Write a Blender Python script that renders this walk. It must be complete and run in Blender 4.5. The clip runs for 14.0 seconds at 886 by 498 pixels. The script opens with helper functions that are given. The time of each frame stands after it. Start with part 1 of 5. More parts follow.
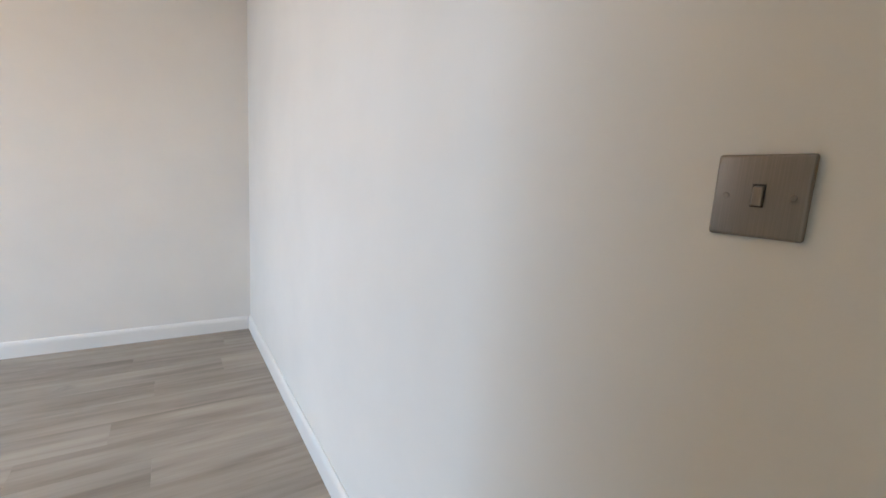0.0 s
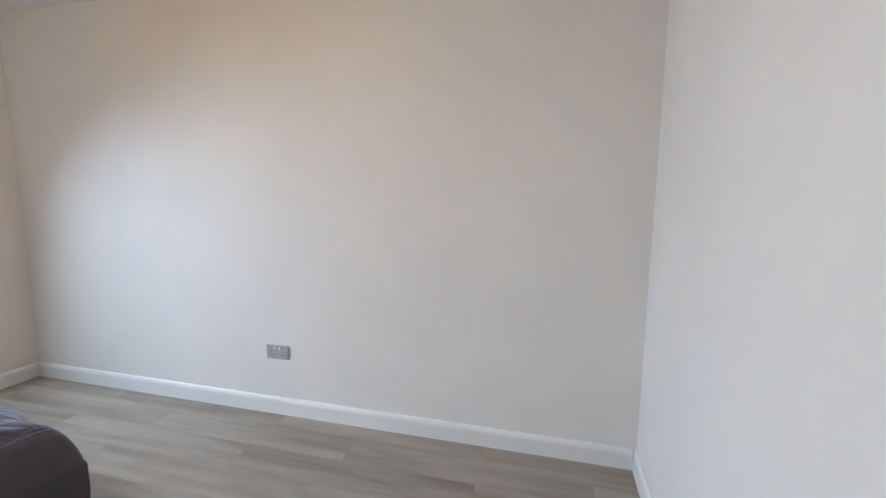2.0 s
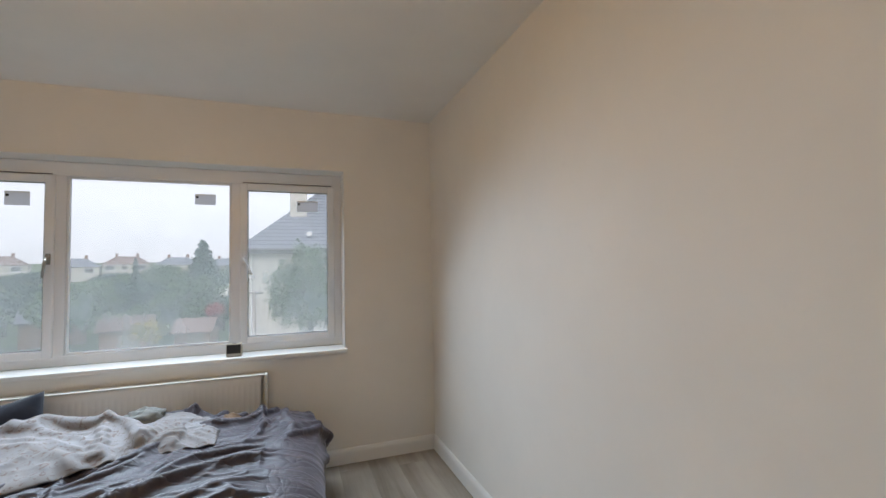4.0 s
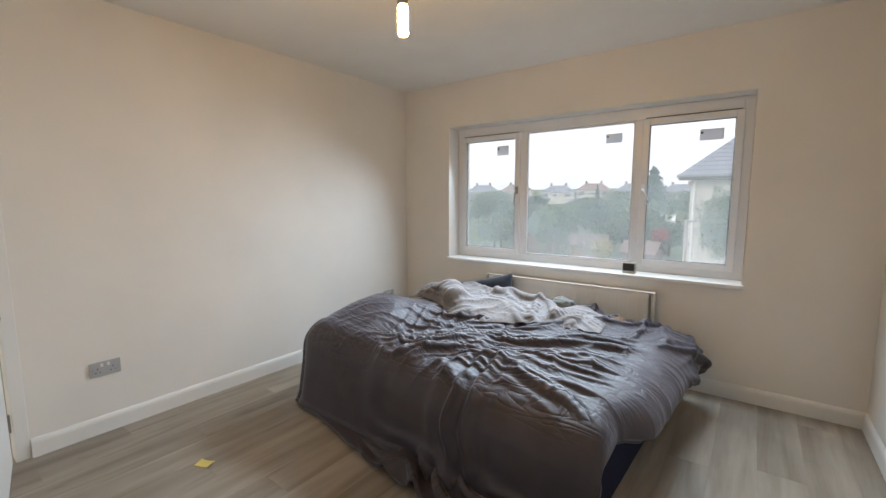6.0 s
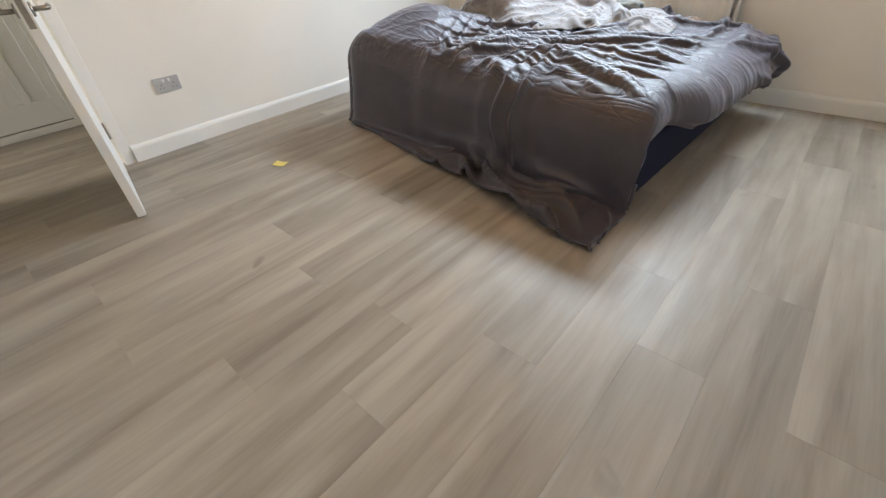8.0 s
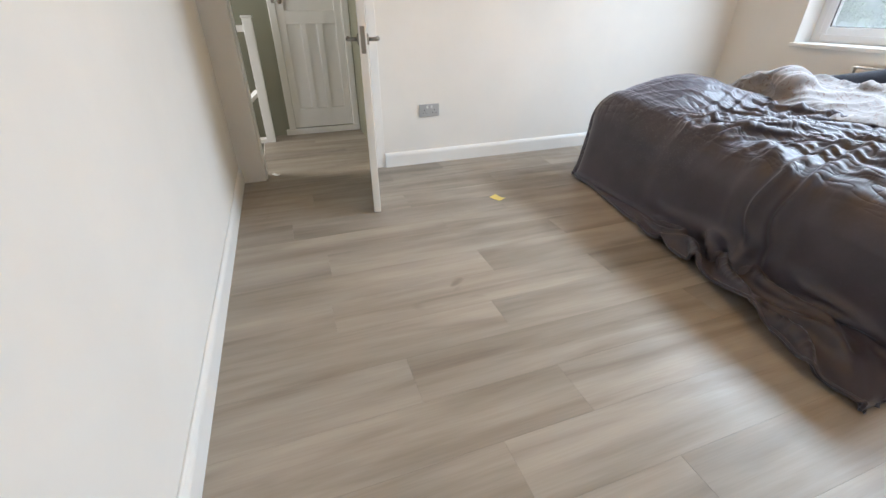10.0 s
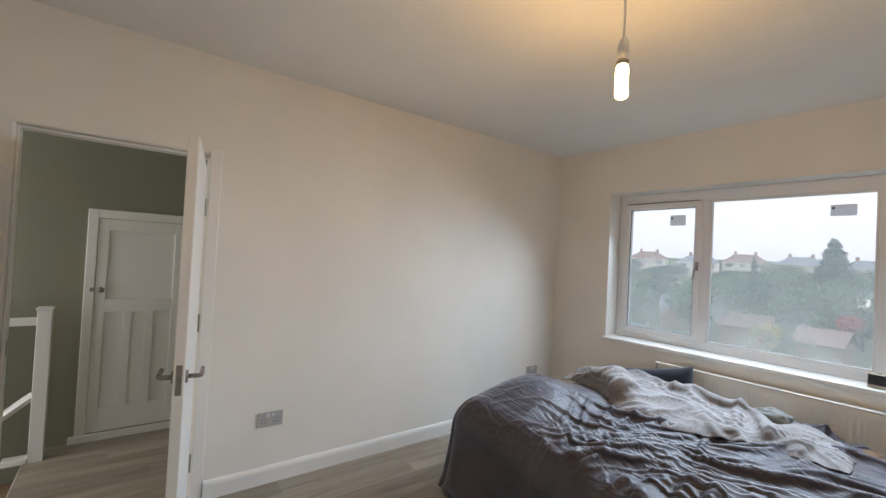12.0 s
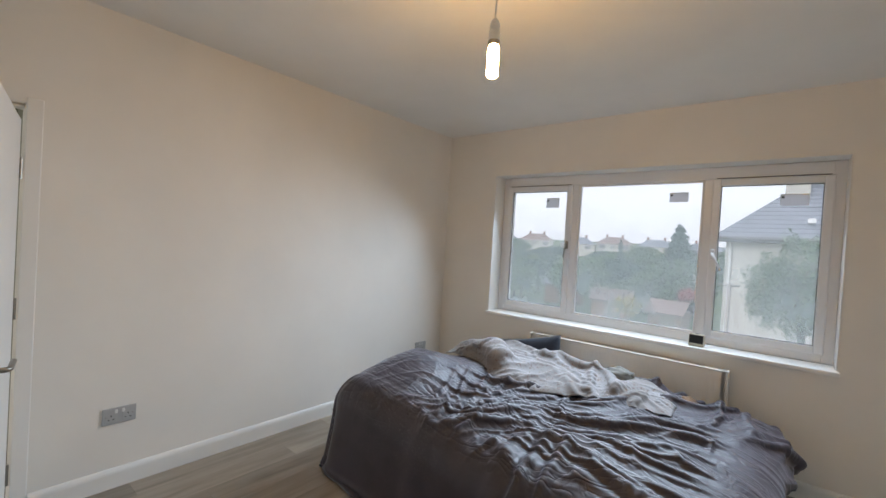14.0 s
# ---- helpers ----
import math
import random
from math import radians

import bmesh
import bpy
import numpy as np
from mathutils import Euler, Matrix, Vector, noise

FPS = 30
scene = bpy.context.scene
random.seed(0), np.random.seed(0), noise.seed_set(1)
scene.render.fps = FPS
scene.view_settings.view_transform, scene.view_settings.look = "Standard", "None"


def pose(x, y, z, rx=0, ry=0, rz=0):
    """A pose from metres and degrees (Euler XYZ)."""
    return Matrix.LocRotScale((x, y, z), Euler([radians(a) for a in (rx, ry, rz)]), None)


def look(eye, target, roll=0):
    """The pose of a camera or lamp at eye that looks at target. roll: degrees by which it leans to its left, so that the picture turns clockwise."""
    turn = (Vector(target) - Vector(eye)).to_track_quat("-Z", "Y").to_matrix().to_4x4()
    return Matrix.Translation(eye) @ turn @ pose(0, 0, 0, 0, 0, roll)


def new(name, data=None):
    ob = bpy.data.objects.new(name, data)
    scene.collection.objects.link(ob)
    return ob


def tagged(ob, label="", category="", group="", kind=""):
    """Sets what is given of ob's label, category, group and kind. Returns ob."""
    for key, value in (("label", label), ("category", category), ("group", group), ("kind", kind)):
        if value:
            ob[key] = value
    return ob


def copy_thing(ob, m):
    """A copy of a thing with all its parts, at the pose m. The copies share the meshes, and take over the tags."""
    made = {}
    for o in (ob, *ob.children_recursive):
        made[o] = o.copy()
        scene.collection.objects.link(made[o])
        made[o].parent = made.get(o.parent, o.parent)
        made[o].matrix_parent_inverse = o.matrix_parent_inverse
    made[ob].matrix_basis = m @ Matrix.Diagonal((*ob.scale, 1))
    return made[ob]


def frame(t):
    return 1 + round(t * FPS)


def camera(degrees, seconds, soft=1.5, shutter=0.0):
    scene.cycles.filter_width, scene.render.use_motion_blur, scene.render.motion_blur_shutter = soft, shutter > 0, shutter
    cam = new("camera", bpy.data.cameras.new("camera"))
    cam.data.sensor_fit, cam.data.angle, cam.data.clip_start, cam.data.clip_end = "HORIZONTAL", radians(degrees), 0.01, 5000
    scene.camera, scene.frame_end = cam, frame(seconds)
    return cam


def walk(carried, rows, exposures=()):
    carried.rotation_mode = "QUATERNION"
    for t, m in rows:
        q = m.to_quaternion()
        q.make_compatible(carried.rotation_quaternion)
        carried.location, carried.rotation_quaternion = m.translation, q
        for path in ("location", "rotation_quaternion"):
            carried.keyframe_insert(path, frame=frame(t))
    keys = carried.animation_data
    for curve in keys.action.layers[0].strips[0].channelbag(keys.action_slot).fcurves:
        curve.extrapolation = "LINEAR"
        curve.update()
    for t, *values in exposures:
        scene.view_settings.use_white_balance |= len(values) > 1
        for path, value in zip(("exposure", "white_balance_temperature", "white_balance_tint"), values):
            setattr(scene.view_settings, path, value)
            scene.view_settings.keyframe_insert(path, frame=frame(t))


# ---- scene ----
cam = camera(93.2, 14.0)

PATH = [
    (0, (0.126, 0.521, 1.279), (1.778, -0.563, 0.968), 3.5),
    (0.5, (0.482, 0.589, 1.38), (2.33, -0.088, 1.049), 4.3),
    (1, (0.849, 0.533, 1.417), (2.804, 0.257, 1.096), 3.3),
    (1.5, (1.225, 0.509, 1.394), (3.203, 0.584, 1.103), 2.7),
    (2, (1.595, 0.462, 1.372), (3.516, 0.959, 1.116), 0.5),
    (2.2, (1.716, 0.498, 1.358), (3.603, 1.124, 1.137), 0.6),
    (4.3, (2.773, 1.007, 1.409), (3.073, 2.982, 1.49), -0.7),
    (4.5, (2.802, 0.96, 1.431), (2.829, 2.958, 1.491), -0.4),
    (5, (2.877, 0.822, 1.428), (2.298, 2.737, 1.447), -1.1),
    (5.5, (3.033, 0.713, 1.398), (2.003, 2.426, 1.335), -0.1),
    (6, (3.118, 0.638, 1.411), (1.931, 2.231, 1.177), -0.1),
    (6.5, (3.141, 0.596, 1.346), (1.943, 2.111, 0.827), -0.8),
    (7, (3.164, 0.55, 1.215), (2.051, 1.962, 0.339), -1.6),
    (7.2, (3.172, 0.54, 1.183), (2.103, 1.908, 0.191), -2.1),
    (9.3, (3.141, 0.404, 1.015), (1.856, 1.188, -0.301), -1.1),
    (9.5, (3.124, 0.402, 1.022), (1.74, 1.11, -0.237), -1.0),
    (10, (3.054, 0.388, 1.071), (1.427, 0.971, 0.065), -0.0),
    (10.5, (2.889, 0.41, 1.185), (1.07, 0.911, 0.52), 1.0),
    (11, (2.751, 0.435, 1.329), (0.856, 1.019, 1.07), 1.5),
    (11.5, (2.707, 0.493, 1.452), (0.89, 1.328, 1.416), 2.1),
    (12, (2.736, 0.588, 1.469), (1.143, 1.798, 1.506), 3.0),
    (12.5, (2.826, 0.693, 1.469), (1.576, 2.253, 1.512), 3.5),
    (13, (2.929, 0.751, 1.46), (1.931, 2.484, 1.488), 4.1),
    (13.5, (2.929, 0.737, 1.445), (1.928, 2.469, 1.458), 4.0),
    (14, (2.789, 0.683, 1.452), (1.526, 2.234, 1.422), 3.5),
]
EXPOSURE = [(0, 0.20, 5500, 10), (0.5, 0.00, 5450, 10), (1.0, -0.06, 5430, 10), (2.2, 0.00, 5430, 10), (4.3, -0.64, 6150, 10), (5.0, -0.50, 6200, 10), (5.5, -0.45, 6220, 10), (6.5, -0.26, 6280, 10),
            (7.2, -0.10, 6420, 10), (9.3, 0.46, 5950, 10), (9.5, 0.46, 5950, 10), (10.2, 0.22, 5980, 10), (11.0, 0.06, 6060, 10), (12.0, -0.46, 6040, 10), (14.0, -0.53, 6010, 10)]
walk(cam, [(t, look(eye, target, roll)) for t, eye, target, roll in PATH], EXPOSURE)

# ---- world, sun, large lights ----
world = bpy.data.worlds.new("overcast_sky")
scene.world = world
world.use_nodes = True
wn = world.node_tree
sky = wn.nodes.new("ShaderNodeTexSky")
sky.sky_type = "NISHITA"
sky.sun_disc = False
sky.sun_elevation = radians(32)
sky.sun_rotation = radians(200)
sky.dust_density = 2.0
cloud = wn.nodes.new("ShaderNodeMix")
cloud.data_type = "RGBA"
cloud.inputs[0].default_value = 0.82
cloud.inputs[7].default_value = (9.8, 9.45, 9.8, 1.0)
wn.links.new(sky.outputs[0], cloud.inputs[6])
# an overcast sky is brighter overhead than at the horizon
aim = wn.nodes.new("ShaderNodeTexCoord")
split = wn.nodes.new("ShaderNodeSeparateXYZ")
climb = wn.nodes.new("ShaderNodeMapRange")
climb.inputs[3].default_value, climb.inputs[4].default_value = 0.62, 1.30
shade = wn.nodes.new("ShaderNodeVectorMath")
shade.operation = "SCALE"
wn.links.new(aim.outputs["Generated"], split.inputs[0])
wn.links.new(split.outputs["Z"], climb.inputs[0])
wn.links.new(cloud.outputs[2], shade.inputs[0])
wn.links.new(climb.outputs[0], shade.inputs["Scale"])
wn.links.new(shade.outputs[0], wn.nodes["Background"].inputs[0])
wn.nodes["Background"].inputs[1].default_value = 0.32

sun = new("sun", bpy.data.lights.new("sun", "SUN"))
sun.data.energy, sun.data.angle, sun.data.color = 1.5, radians(30), (1.0, 0.95, 0.88)
sun.matrix_world = look((-5, -14, 9), (0, 0, 0))

window_light = new("window_light", bpy.data.lights.new("window_light", "AREA"))
window_light.data.shape, window_light.data.size, window_light.data.size_y = "RECTANGLE", 2.20, 0.30
window_light.data.energy, window_light.data.color = 60.0, (0.745, 0.885, 1.0)
window_light.data.spread = radians(128)
window_light.matrix_world = look((1.82, 4.175, 1.86), (1.82, 3.43, 1.21))

# Fill lamp in an unseen, added stairwell opening; brightens the landing.
landing_fill_light = new("landing_fill_light", bpy.data.lights.new("landing_fill_light", "AREA"))
landing_fill_light.data.shape, landing_fill_light.data.size, landing_fill_light.data.size_y = "RECTANGLE", 0.85, 1.8
landing_fill_light.data.energy, landing_fill_light.data.color = 25.0, (1.0, 0.92, 0.74)
landing_fill_light.matrix_world = look((-0.67, -1.73, 1.25), (-0.67, 0.0, 0.85))

# ---- materials ----
def node_material(name, rough=0.5, metal=0.0, spec=0.5):
    m = bpy.data.materials.new(name)
    m.use_nodes = True
    t = m.node_tree
    b = t.nodes["Principled BSDF"]
    b.inputs["Roughness"].default_value = rough
    b.inputs["Metallic"].default_value = metal
    b.inputs["Specular IOR Level"].default_value = spec
    return m, t, b


def coords(t, scale=(1, 1, 1), kind="Object", shuffle=0.0):
    tc = t.nodes.new("ShaderNodeTexCoord")
    mp = t.nodes.new("ShaderNodeMapping")
    mp.inputs["Scale"].default_value = scale
    t.links.new(tc.outputs[kind], mp.inputs["Vector"])
    if shuffle:
        info = t.nodes.new("ShaderNodeObjectInfo")
        mul = t.nodes.new("ShaderNodeMath")
        mul.operation = "MULTIPLY"
        mul.inputs[1].default_value = shuffle
        t.links.new(info.outputs["Random"], mul.inputs[0])
        t.links.new(mul.outputs[0], mp.inputs["Location"])
    return mp.outputs[0]


def noise_tex(t, vec, scale, detail=4.0, rough=0.55, distort=0.0):
    n = t.nodes.new("ShaderNodeTexNoise")
    n.inputs["Scale"].default_value = scale
    n.inputs["Detail"].default_value = detail
    n.inputs["Roughness"].default_value = rough
    n.inputs["Distortion"].default_value = distort
    t.links.new(vec, n.inputs["Vector"])
    return n.outputs["Fac"]


def ramp(t, fac, stops):
    r = t.nodes.new("ShaderNodeValToRGB")
    e = r.color_ramp.elements
    while len(e) < len(stops):
        e.new(0.5)
    for k, (p, c) in zip(e, stops):
        k.position, k.color = p, (*c, 1.0)
    t.links.new(fac, r.inputs[0])
    return r.outputs[0]


def mix(t, a, b, fac, mode="MIX"):
    n = t.nodes.new("ShaderNodeMix")
    n.data_type, n.blend_type = "RGBA", mode
    for socket, value in ((n.inputs[0], fac), (n.inputs[6], a), (n.inputs[7], b)):
        if isinstance(value, (int, float)):
            socket.default_value = value
        elif isinstance(value, tuple):
            socket.default_value = (*value, 1.0)
        else:
            t.links.new(value, socket)
    return n.outputs[2]


def bump(t, b, height, strength, distance, under=None):
    n = t.nodes.new("ShaderNodeBump")
    n.inputs["Strength"].default_value = strength
    n.inputs["Distance"].default_value = distance
    t.links.new(height, n.inputs["Height"])
    if under is not None:
        t.links.new(under, n.inputs["Normal"])
    t.links.new(n.outputs[0], b.inputs["Normal"])
    return n.outputs[0]


def paint(name, colour, rough=0.6, grain=0.0006, stain=0.06, spec=0.4, fine=220.0):
    """Painted plaster, timber, enamel or plastic: slight tone drift and a fine relief."""
    m, t, b = node_material(name, rough, 0.0, spec)
    v = coords(t)
    dark = tuple(c * (1 - stain) for c in colour)
    drift = noise_tex(t, v, 1.7, 5)
    spots = noise_tex(t, v, 23.0, 3)
    base = ramp(t, drift, [(0.3, dark), (0.65, colour)])
    base = mix(t, base, tuple(c * (1 - stain * 0.7) for c in colour), ramp(t, spots, [(0.6, (0, 0, 0)), (0.8, (0.6, 0.6, 0.6))]))
    t.links.new(base, b.inputs["Base Color"])
    bump(t, b, noise_tex(t, v, fine, 3), 0.35, grain, bump(t, b, noise_tex(t, v, 6.0, 3), 0.25, grain * 5))
    return m


def metal(name, colour, rough=0.3, stretch=(4, 400, 4)):
    m, t, b = node_material(name, rough, 1.0)
    f = noise_tex(t, coords(t, stretch), 3.0, 4)
    t.links.new(ramp(t, f, [(0.3, tuple(c * 0.8 for c in colour)), (0.7, colour)]), b.inputs["Base Color"])
    bump(t, b, f, 0.15, 0.0004)
    return m


def cloth(name, dark, light, rough=0.85, weave=900.0, sheen=0.25, blotch=5.0):
    m, t, b = node_material(name, rough, 0.0, 0.25)
    v = coords(t)
    base = ramp(t, noise_tex(t, v, blotch, 6), [(0.32, dark), (0.7, light)])
    t.links.new(base, b.inputs["Base Color"])
    b.inputs["Sheen Weight"].default_value = sheen
    b.inputs["Sheen Roughness"].default_value = 0.5
    crease = bump(t, b, noise_tex(t, v, 28.0, 5, 0.6, 0.8), 0.45, 0.006)
    bump(t, b, noise_tex(t, v, weave, 2), 0.3, 0.0006, crease)
    return m


WALL = paint("wall_paint", (0.80, 0.77, 0.715), 0.62)
CEIL = paint("ceiling_paint", (0.84, 0.835, 0.81), 0.7)
GLOSS = paint("white_satin_paint", (0.80, 0.785, 0.75), 0.40, 0.0003, 0.05, 0.5, 90)
LANDING = paint("landing_paint", (0.25, 0.245, 0.18), 0.6, 0.0006, 0.08)
UPVC = paint("white_upvc", (0.76, 0.77, 0.79), 0.28, 0.0001, 0.03)
ENAMEL = paint("radiator_enamel", (0.74, 0.72, 0.67), 0.35, 0.0002, 0.06)
PLASTIC = paint("white_plastic", (0.72, 0.72, 0.70), 0.35, 0.0001, 0.03)
BLACK = paint("black_plastic", (0.03, 0.028, 0.026), 0.35, 0.0001, 0.2)
GUTTER = paint("grey_gutter_plastic", (0.22, 0.22, 0.23), 0.5, 0.0001, 0.1)
BEIGE = paint("beige_plastic", (0.42, 0.38, 0.31), 0.45, 0.0001, 0.1)
GASKET = paint("rubber_gasket", (0.06, 0.06, 0.06), 0.6, 0.0001, 0.1)
YELLOW = paint("yellow_card", (0.74, 0.60, 0.17), 0.55, 0.0001, 0.12)
PAPER = paint("white_paper", (0.75, 0.75, 0.74), 0.7, 0.0003, 0.05)
STEEL = metal("brushed_steel", (0.34, 0.31, 0.27), 0.34)
PLATE = paint("satin_socket_plate", (0.42, 0.42, 0.415), 0.35, 0.0001, 0.04, 0.6)
def label_paper():
    """Thin grey paper that lets some daylight through."""
    m, t, b = node_material("thin_grey_label", 0.7)
    b.inputs["Base Color"].default_value = (0.40, 0.41, 0.43, 1)
    thin = t.nodes.new("ShaderNodeBsdfTranslucent")
    thin.inputs["Color"].default_value = (0.90, 0.90, 0.93, 1)
    ms = t.nodes.new("ShaderNodeMixShader")
    ms.inputs[0].default_value = 0.75
    t.links.new(b.outputs[0], ms.inputs[1])
    t.links.new(thin.outputs[0], ms.inputs[2])
    t.links.new(ms.outputs[0], t.nodes["Material Output"].inputs["Surface"])
    return m


STICKER = label_paper()
BRASS = metal("antique_switch_plate", (0.29, 0.25, 0.21), 0.32, (400, 4, 4))
NAVY = cloth("navy_divan_fabric", (0.003, 0.005, 0.022), (0.006, 0.009, 0.040), 0.9, 900.0, 0.02)
PILLOW = cloth("charcoal_pillowcase", (0.014, 0.016, 0.024), (0.032, 0.035, 0.05), 0.85)
MATTRESS = cloth("mattress_ticking", (0.45, 0.44, 0.42), (0.6, 0.59, 0.56), 0.9)
SOCK = cloth("sage_cloth", (0.14, 0.14, 0.13), (0.28, 0.28, 0.26), 0.9)


def duvet_cloth():
    m, t, b = node_material("charcoal_duvet_cotton", 0.50, 0.0, 0.50)
    v = coords(t)
    base = ramp(t, noise_tex(t, v, 3.5, 6, 0.6), [(0.3, (0.039, 0.032, 0.040)), (0.7, (0.064, 0.053, 0.067))])
    lint = ramp(t, noise_tex(t, coords(t, (1, 1, 1)), 210.0, 2, 0.7), [(0.60, (0, 0, 0)), (0.70, (1, 1, 1))])
    ball = t.nodes.new("ShaderNodeTexGradient")
    ball.gradient_type = "SPHERICAL"
    place = t.nodes.new("ShaderNodeMapping")
    place.vector_type = "TEXTURE"
    place.inputs["Location"].default_value = (1.25, 2.45, 0.48)
    place.inputs["Scale"].default_value = (0.62, 0.50, 0.50)
    t.links.new(v, place.inputs["Vector"])
    t.links.new(place.outputs[0], ball.inputs["Vector"])
    ragged = mix(t, ball.outputs["Fac"], noise_tex(t, v, 7.0, 5, 0.65), 0.5)
    zone = ramp(t, ragged, [(0.36, (0.06, 0.06, 0.06)), (0.56, (0.75, 0.75, 0.75))])
    both = mix(t, lint, zone, 1.0, "MULTIPLY")
    t.links.new(mix(t, base, (0.26, 0.25, 0.24), both), b.inputs["Base Color"])
    b.inputs["Sheen Weight"].default_value = 0.34
    b.inputs["Sheen Roughness"].default_value = 0.35
    b.inputs["Sheen Tint"].default_value = (0.90, 0.88, 1.0, 1)
    valley = [(0.36, (1, 1, 1)), (0.46, (0.45, 0.45, 0.45)), (0.5, (0, 0, 0)), (0.54, (0.45, 0.45, 0.45)), (0.64, (1, 1, 1))]
    along = ramp(t, noise_tex(t, coords(t, (0.50, 1.7, 1.0)), 8.0, 1.5, 0.5, 0.9), valley)
    over = ramp(t, noise_tex(t, coords(t, (1.5, 0.7, 0.6)), 6.5, 1.5, 0.5, 1.2), valley)
    high = t.nodes.new("ShaderNodeSeparateXYZ")
    t.links.new(v, high.inputs[0])
    lying = t.nodes.new("ShaderNodeMapRange")
    lying.inputs[1].default_value, lying.inputs[2].default_value = 0.40, 0.50
    t.links.new(high.outputs["Z"], lying.inputs[0])
    along = mix(t, (1, 1, 1), along, lying.outputs[0])
    over = mix(t, (1, 1, 1), over, lying.outputs[0])
    pressed = bump(t, b, over, 0.22, 0.010, bump(t, b, along, 0.34, 0.012))
    crease = bump(t, b, noise_tex(t, coords(t, (1, 1.8, 1)), 26.0, 3, 0.5, 1.0), 0.14, 0.003, pressed)
    bump(t, b, noise_tex(t, v, 950.0, 2), 0.25, 0.0005, crease)
    return m


def blanket_cloth():
    m, t, b = node_material("floral_throw_cotton", 0.85, 0.0, 0.25)
    v = coords(t)
    motif = ramp(t, noise_tex(t, v, 26.0, 3, 0.6, 2.0), [(0.56, (0, 0, 0)), (0.63, (0.85, 0.85, 0.85))])
    wash = ramp(t, noise_tex(t, v, 4.0, 4), [(0.35, (0.20, 0.185, 0.18)), (0.65, (0.30, 0.288, 0.295))])
    t.links.new(mix(t, wash, (0.17, 0.125, 0.105), motif), b.inputs["Base Color"])
    b.inputs["Sheen Weight"].default_value = 0.2
    crease = bump(t, b, noise_tex(t, v, 30.0, 4, 0.5, 1.0), 0.25, 0.004)
    bump(t, b, noise_tex(t, v, 800.0, 2), 0.3, 0.0006, crease)
    return m


def plank_vinyl():
    m, t, b = node_material("grey_oak_vinyl", 0.36, 0.0, 0.36)
    info = t.nodes.new("ShaderNodeObjectInfo")
    long_v = coords(t, (1, 0.085, 1), "Object", 37.0)
    mid_v = coords(t, (1, 0.16, 1), "Object", 91.0)
    bands = noise_tex(t, long_v, 9.0, 4, 0.50, 0.9)
    grain = noise_tex(t, coords(t, (1, 0.03, 1), "Object", 53.0), 170.0, 4, 0.6)
    broad = noise_tex(t, mid_v, 5.0, 3, 0.5, 0.4)
    base = ramp(t, bands, [(0.26, (0.240, 0.204, 0.168)), (0.42, (0.328, 0.285, 0.237)), (0.60, (0.382, 0.336, 0.282)), (0.8, (0.418, 0.370, 0.314))])
    base = mix(t, base, ramp(t, broad, [(0.35, (0.72, 0.70, 0.67)), (0.65, (1.08, 1.07, 1.06))]), 0.8, "MULTIPLY")
    base = mix(t, base, ramp(t, grain, [(0.35, (0.80, 0.79, 0.77)), (0.6, (1.05, 1.05, 1.05))]), 0.28, "MULTIPLY")
    streak = noise_tex(t, coords(t, (1, 0.10, 1), "Object", 23.0), 17.0, 3, 0.5, 0.6)
    base = mix(t, base, ramp(t, streak, [(0.34, (0.70, 0.68, 0.65)), (0.50, (0.97, 0.97, 0.97)), (0.66, (1.04, 1.04, 1.04))]), 0.30, "MULTIPLY")
    tone = ramp(t, info.outputs["Random"], [(0.0, (0.92, 0.92, 0.92)), (0.4, (0.98, 0.975, 0.965)), (1.0, (1.06, 1.05, 1.035))])
    base = mix(t, base, tone, 1.0, "MULTIPLY")
    knots = noise_tex(t, coords(t, (1, 0.45, 1), "Object", 71.0), 6.0, 2, 0.4, 1.5)
    base = mix(t, base, (0.12, 0.10, 0.08), ramp(t, knots, [(0.72, (0, 0, 0)), (0.80, (0.45, 0.45, 0.45))]))
    t.links.new(base, b.inputs["Base Color"])
    # dull dusty film with rubbed, shinier patches
    place = t.nodes.new("ShaderNodeNewGeometry").outputs["Position"]
    rubbed = mix(t, noise_tex(t, place, 2.2, 3, 0.5), noise_tex(t, place, 13.0, 5, 0.65, 0.6), 0.45)
    gloss = ramp(t, rubbed, [(0.36, (0.35, 0.35, 0.35)), (0.48, (0.45, 0.45, 0.45)), (0.62, (0.54, 0.54, 0.54))])
    t.links.new(gloss, b.inputs["Roughness"])
    bump(t, b, grain, 0.25, 0.0008)
    return m


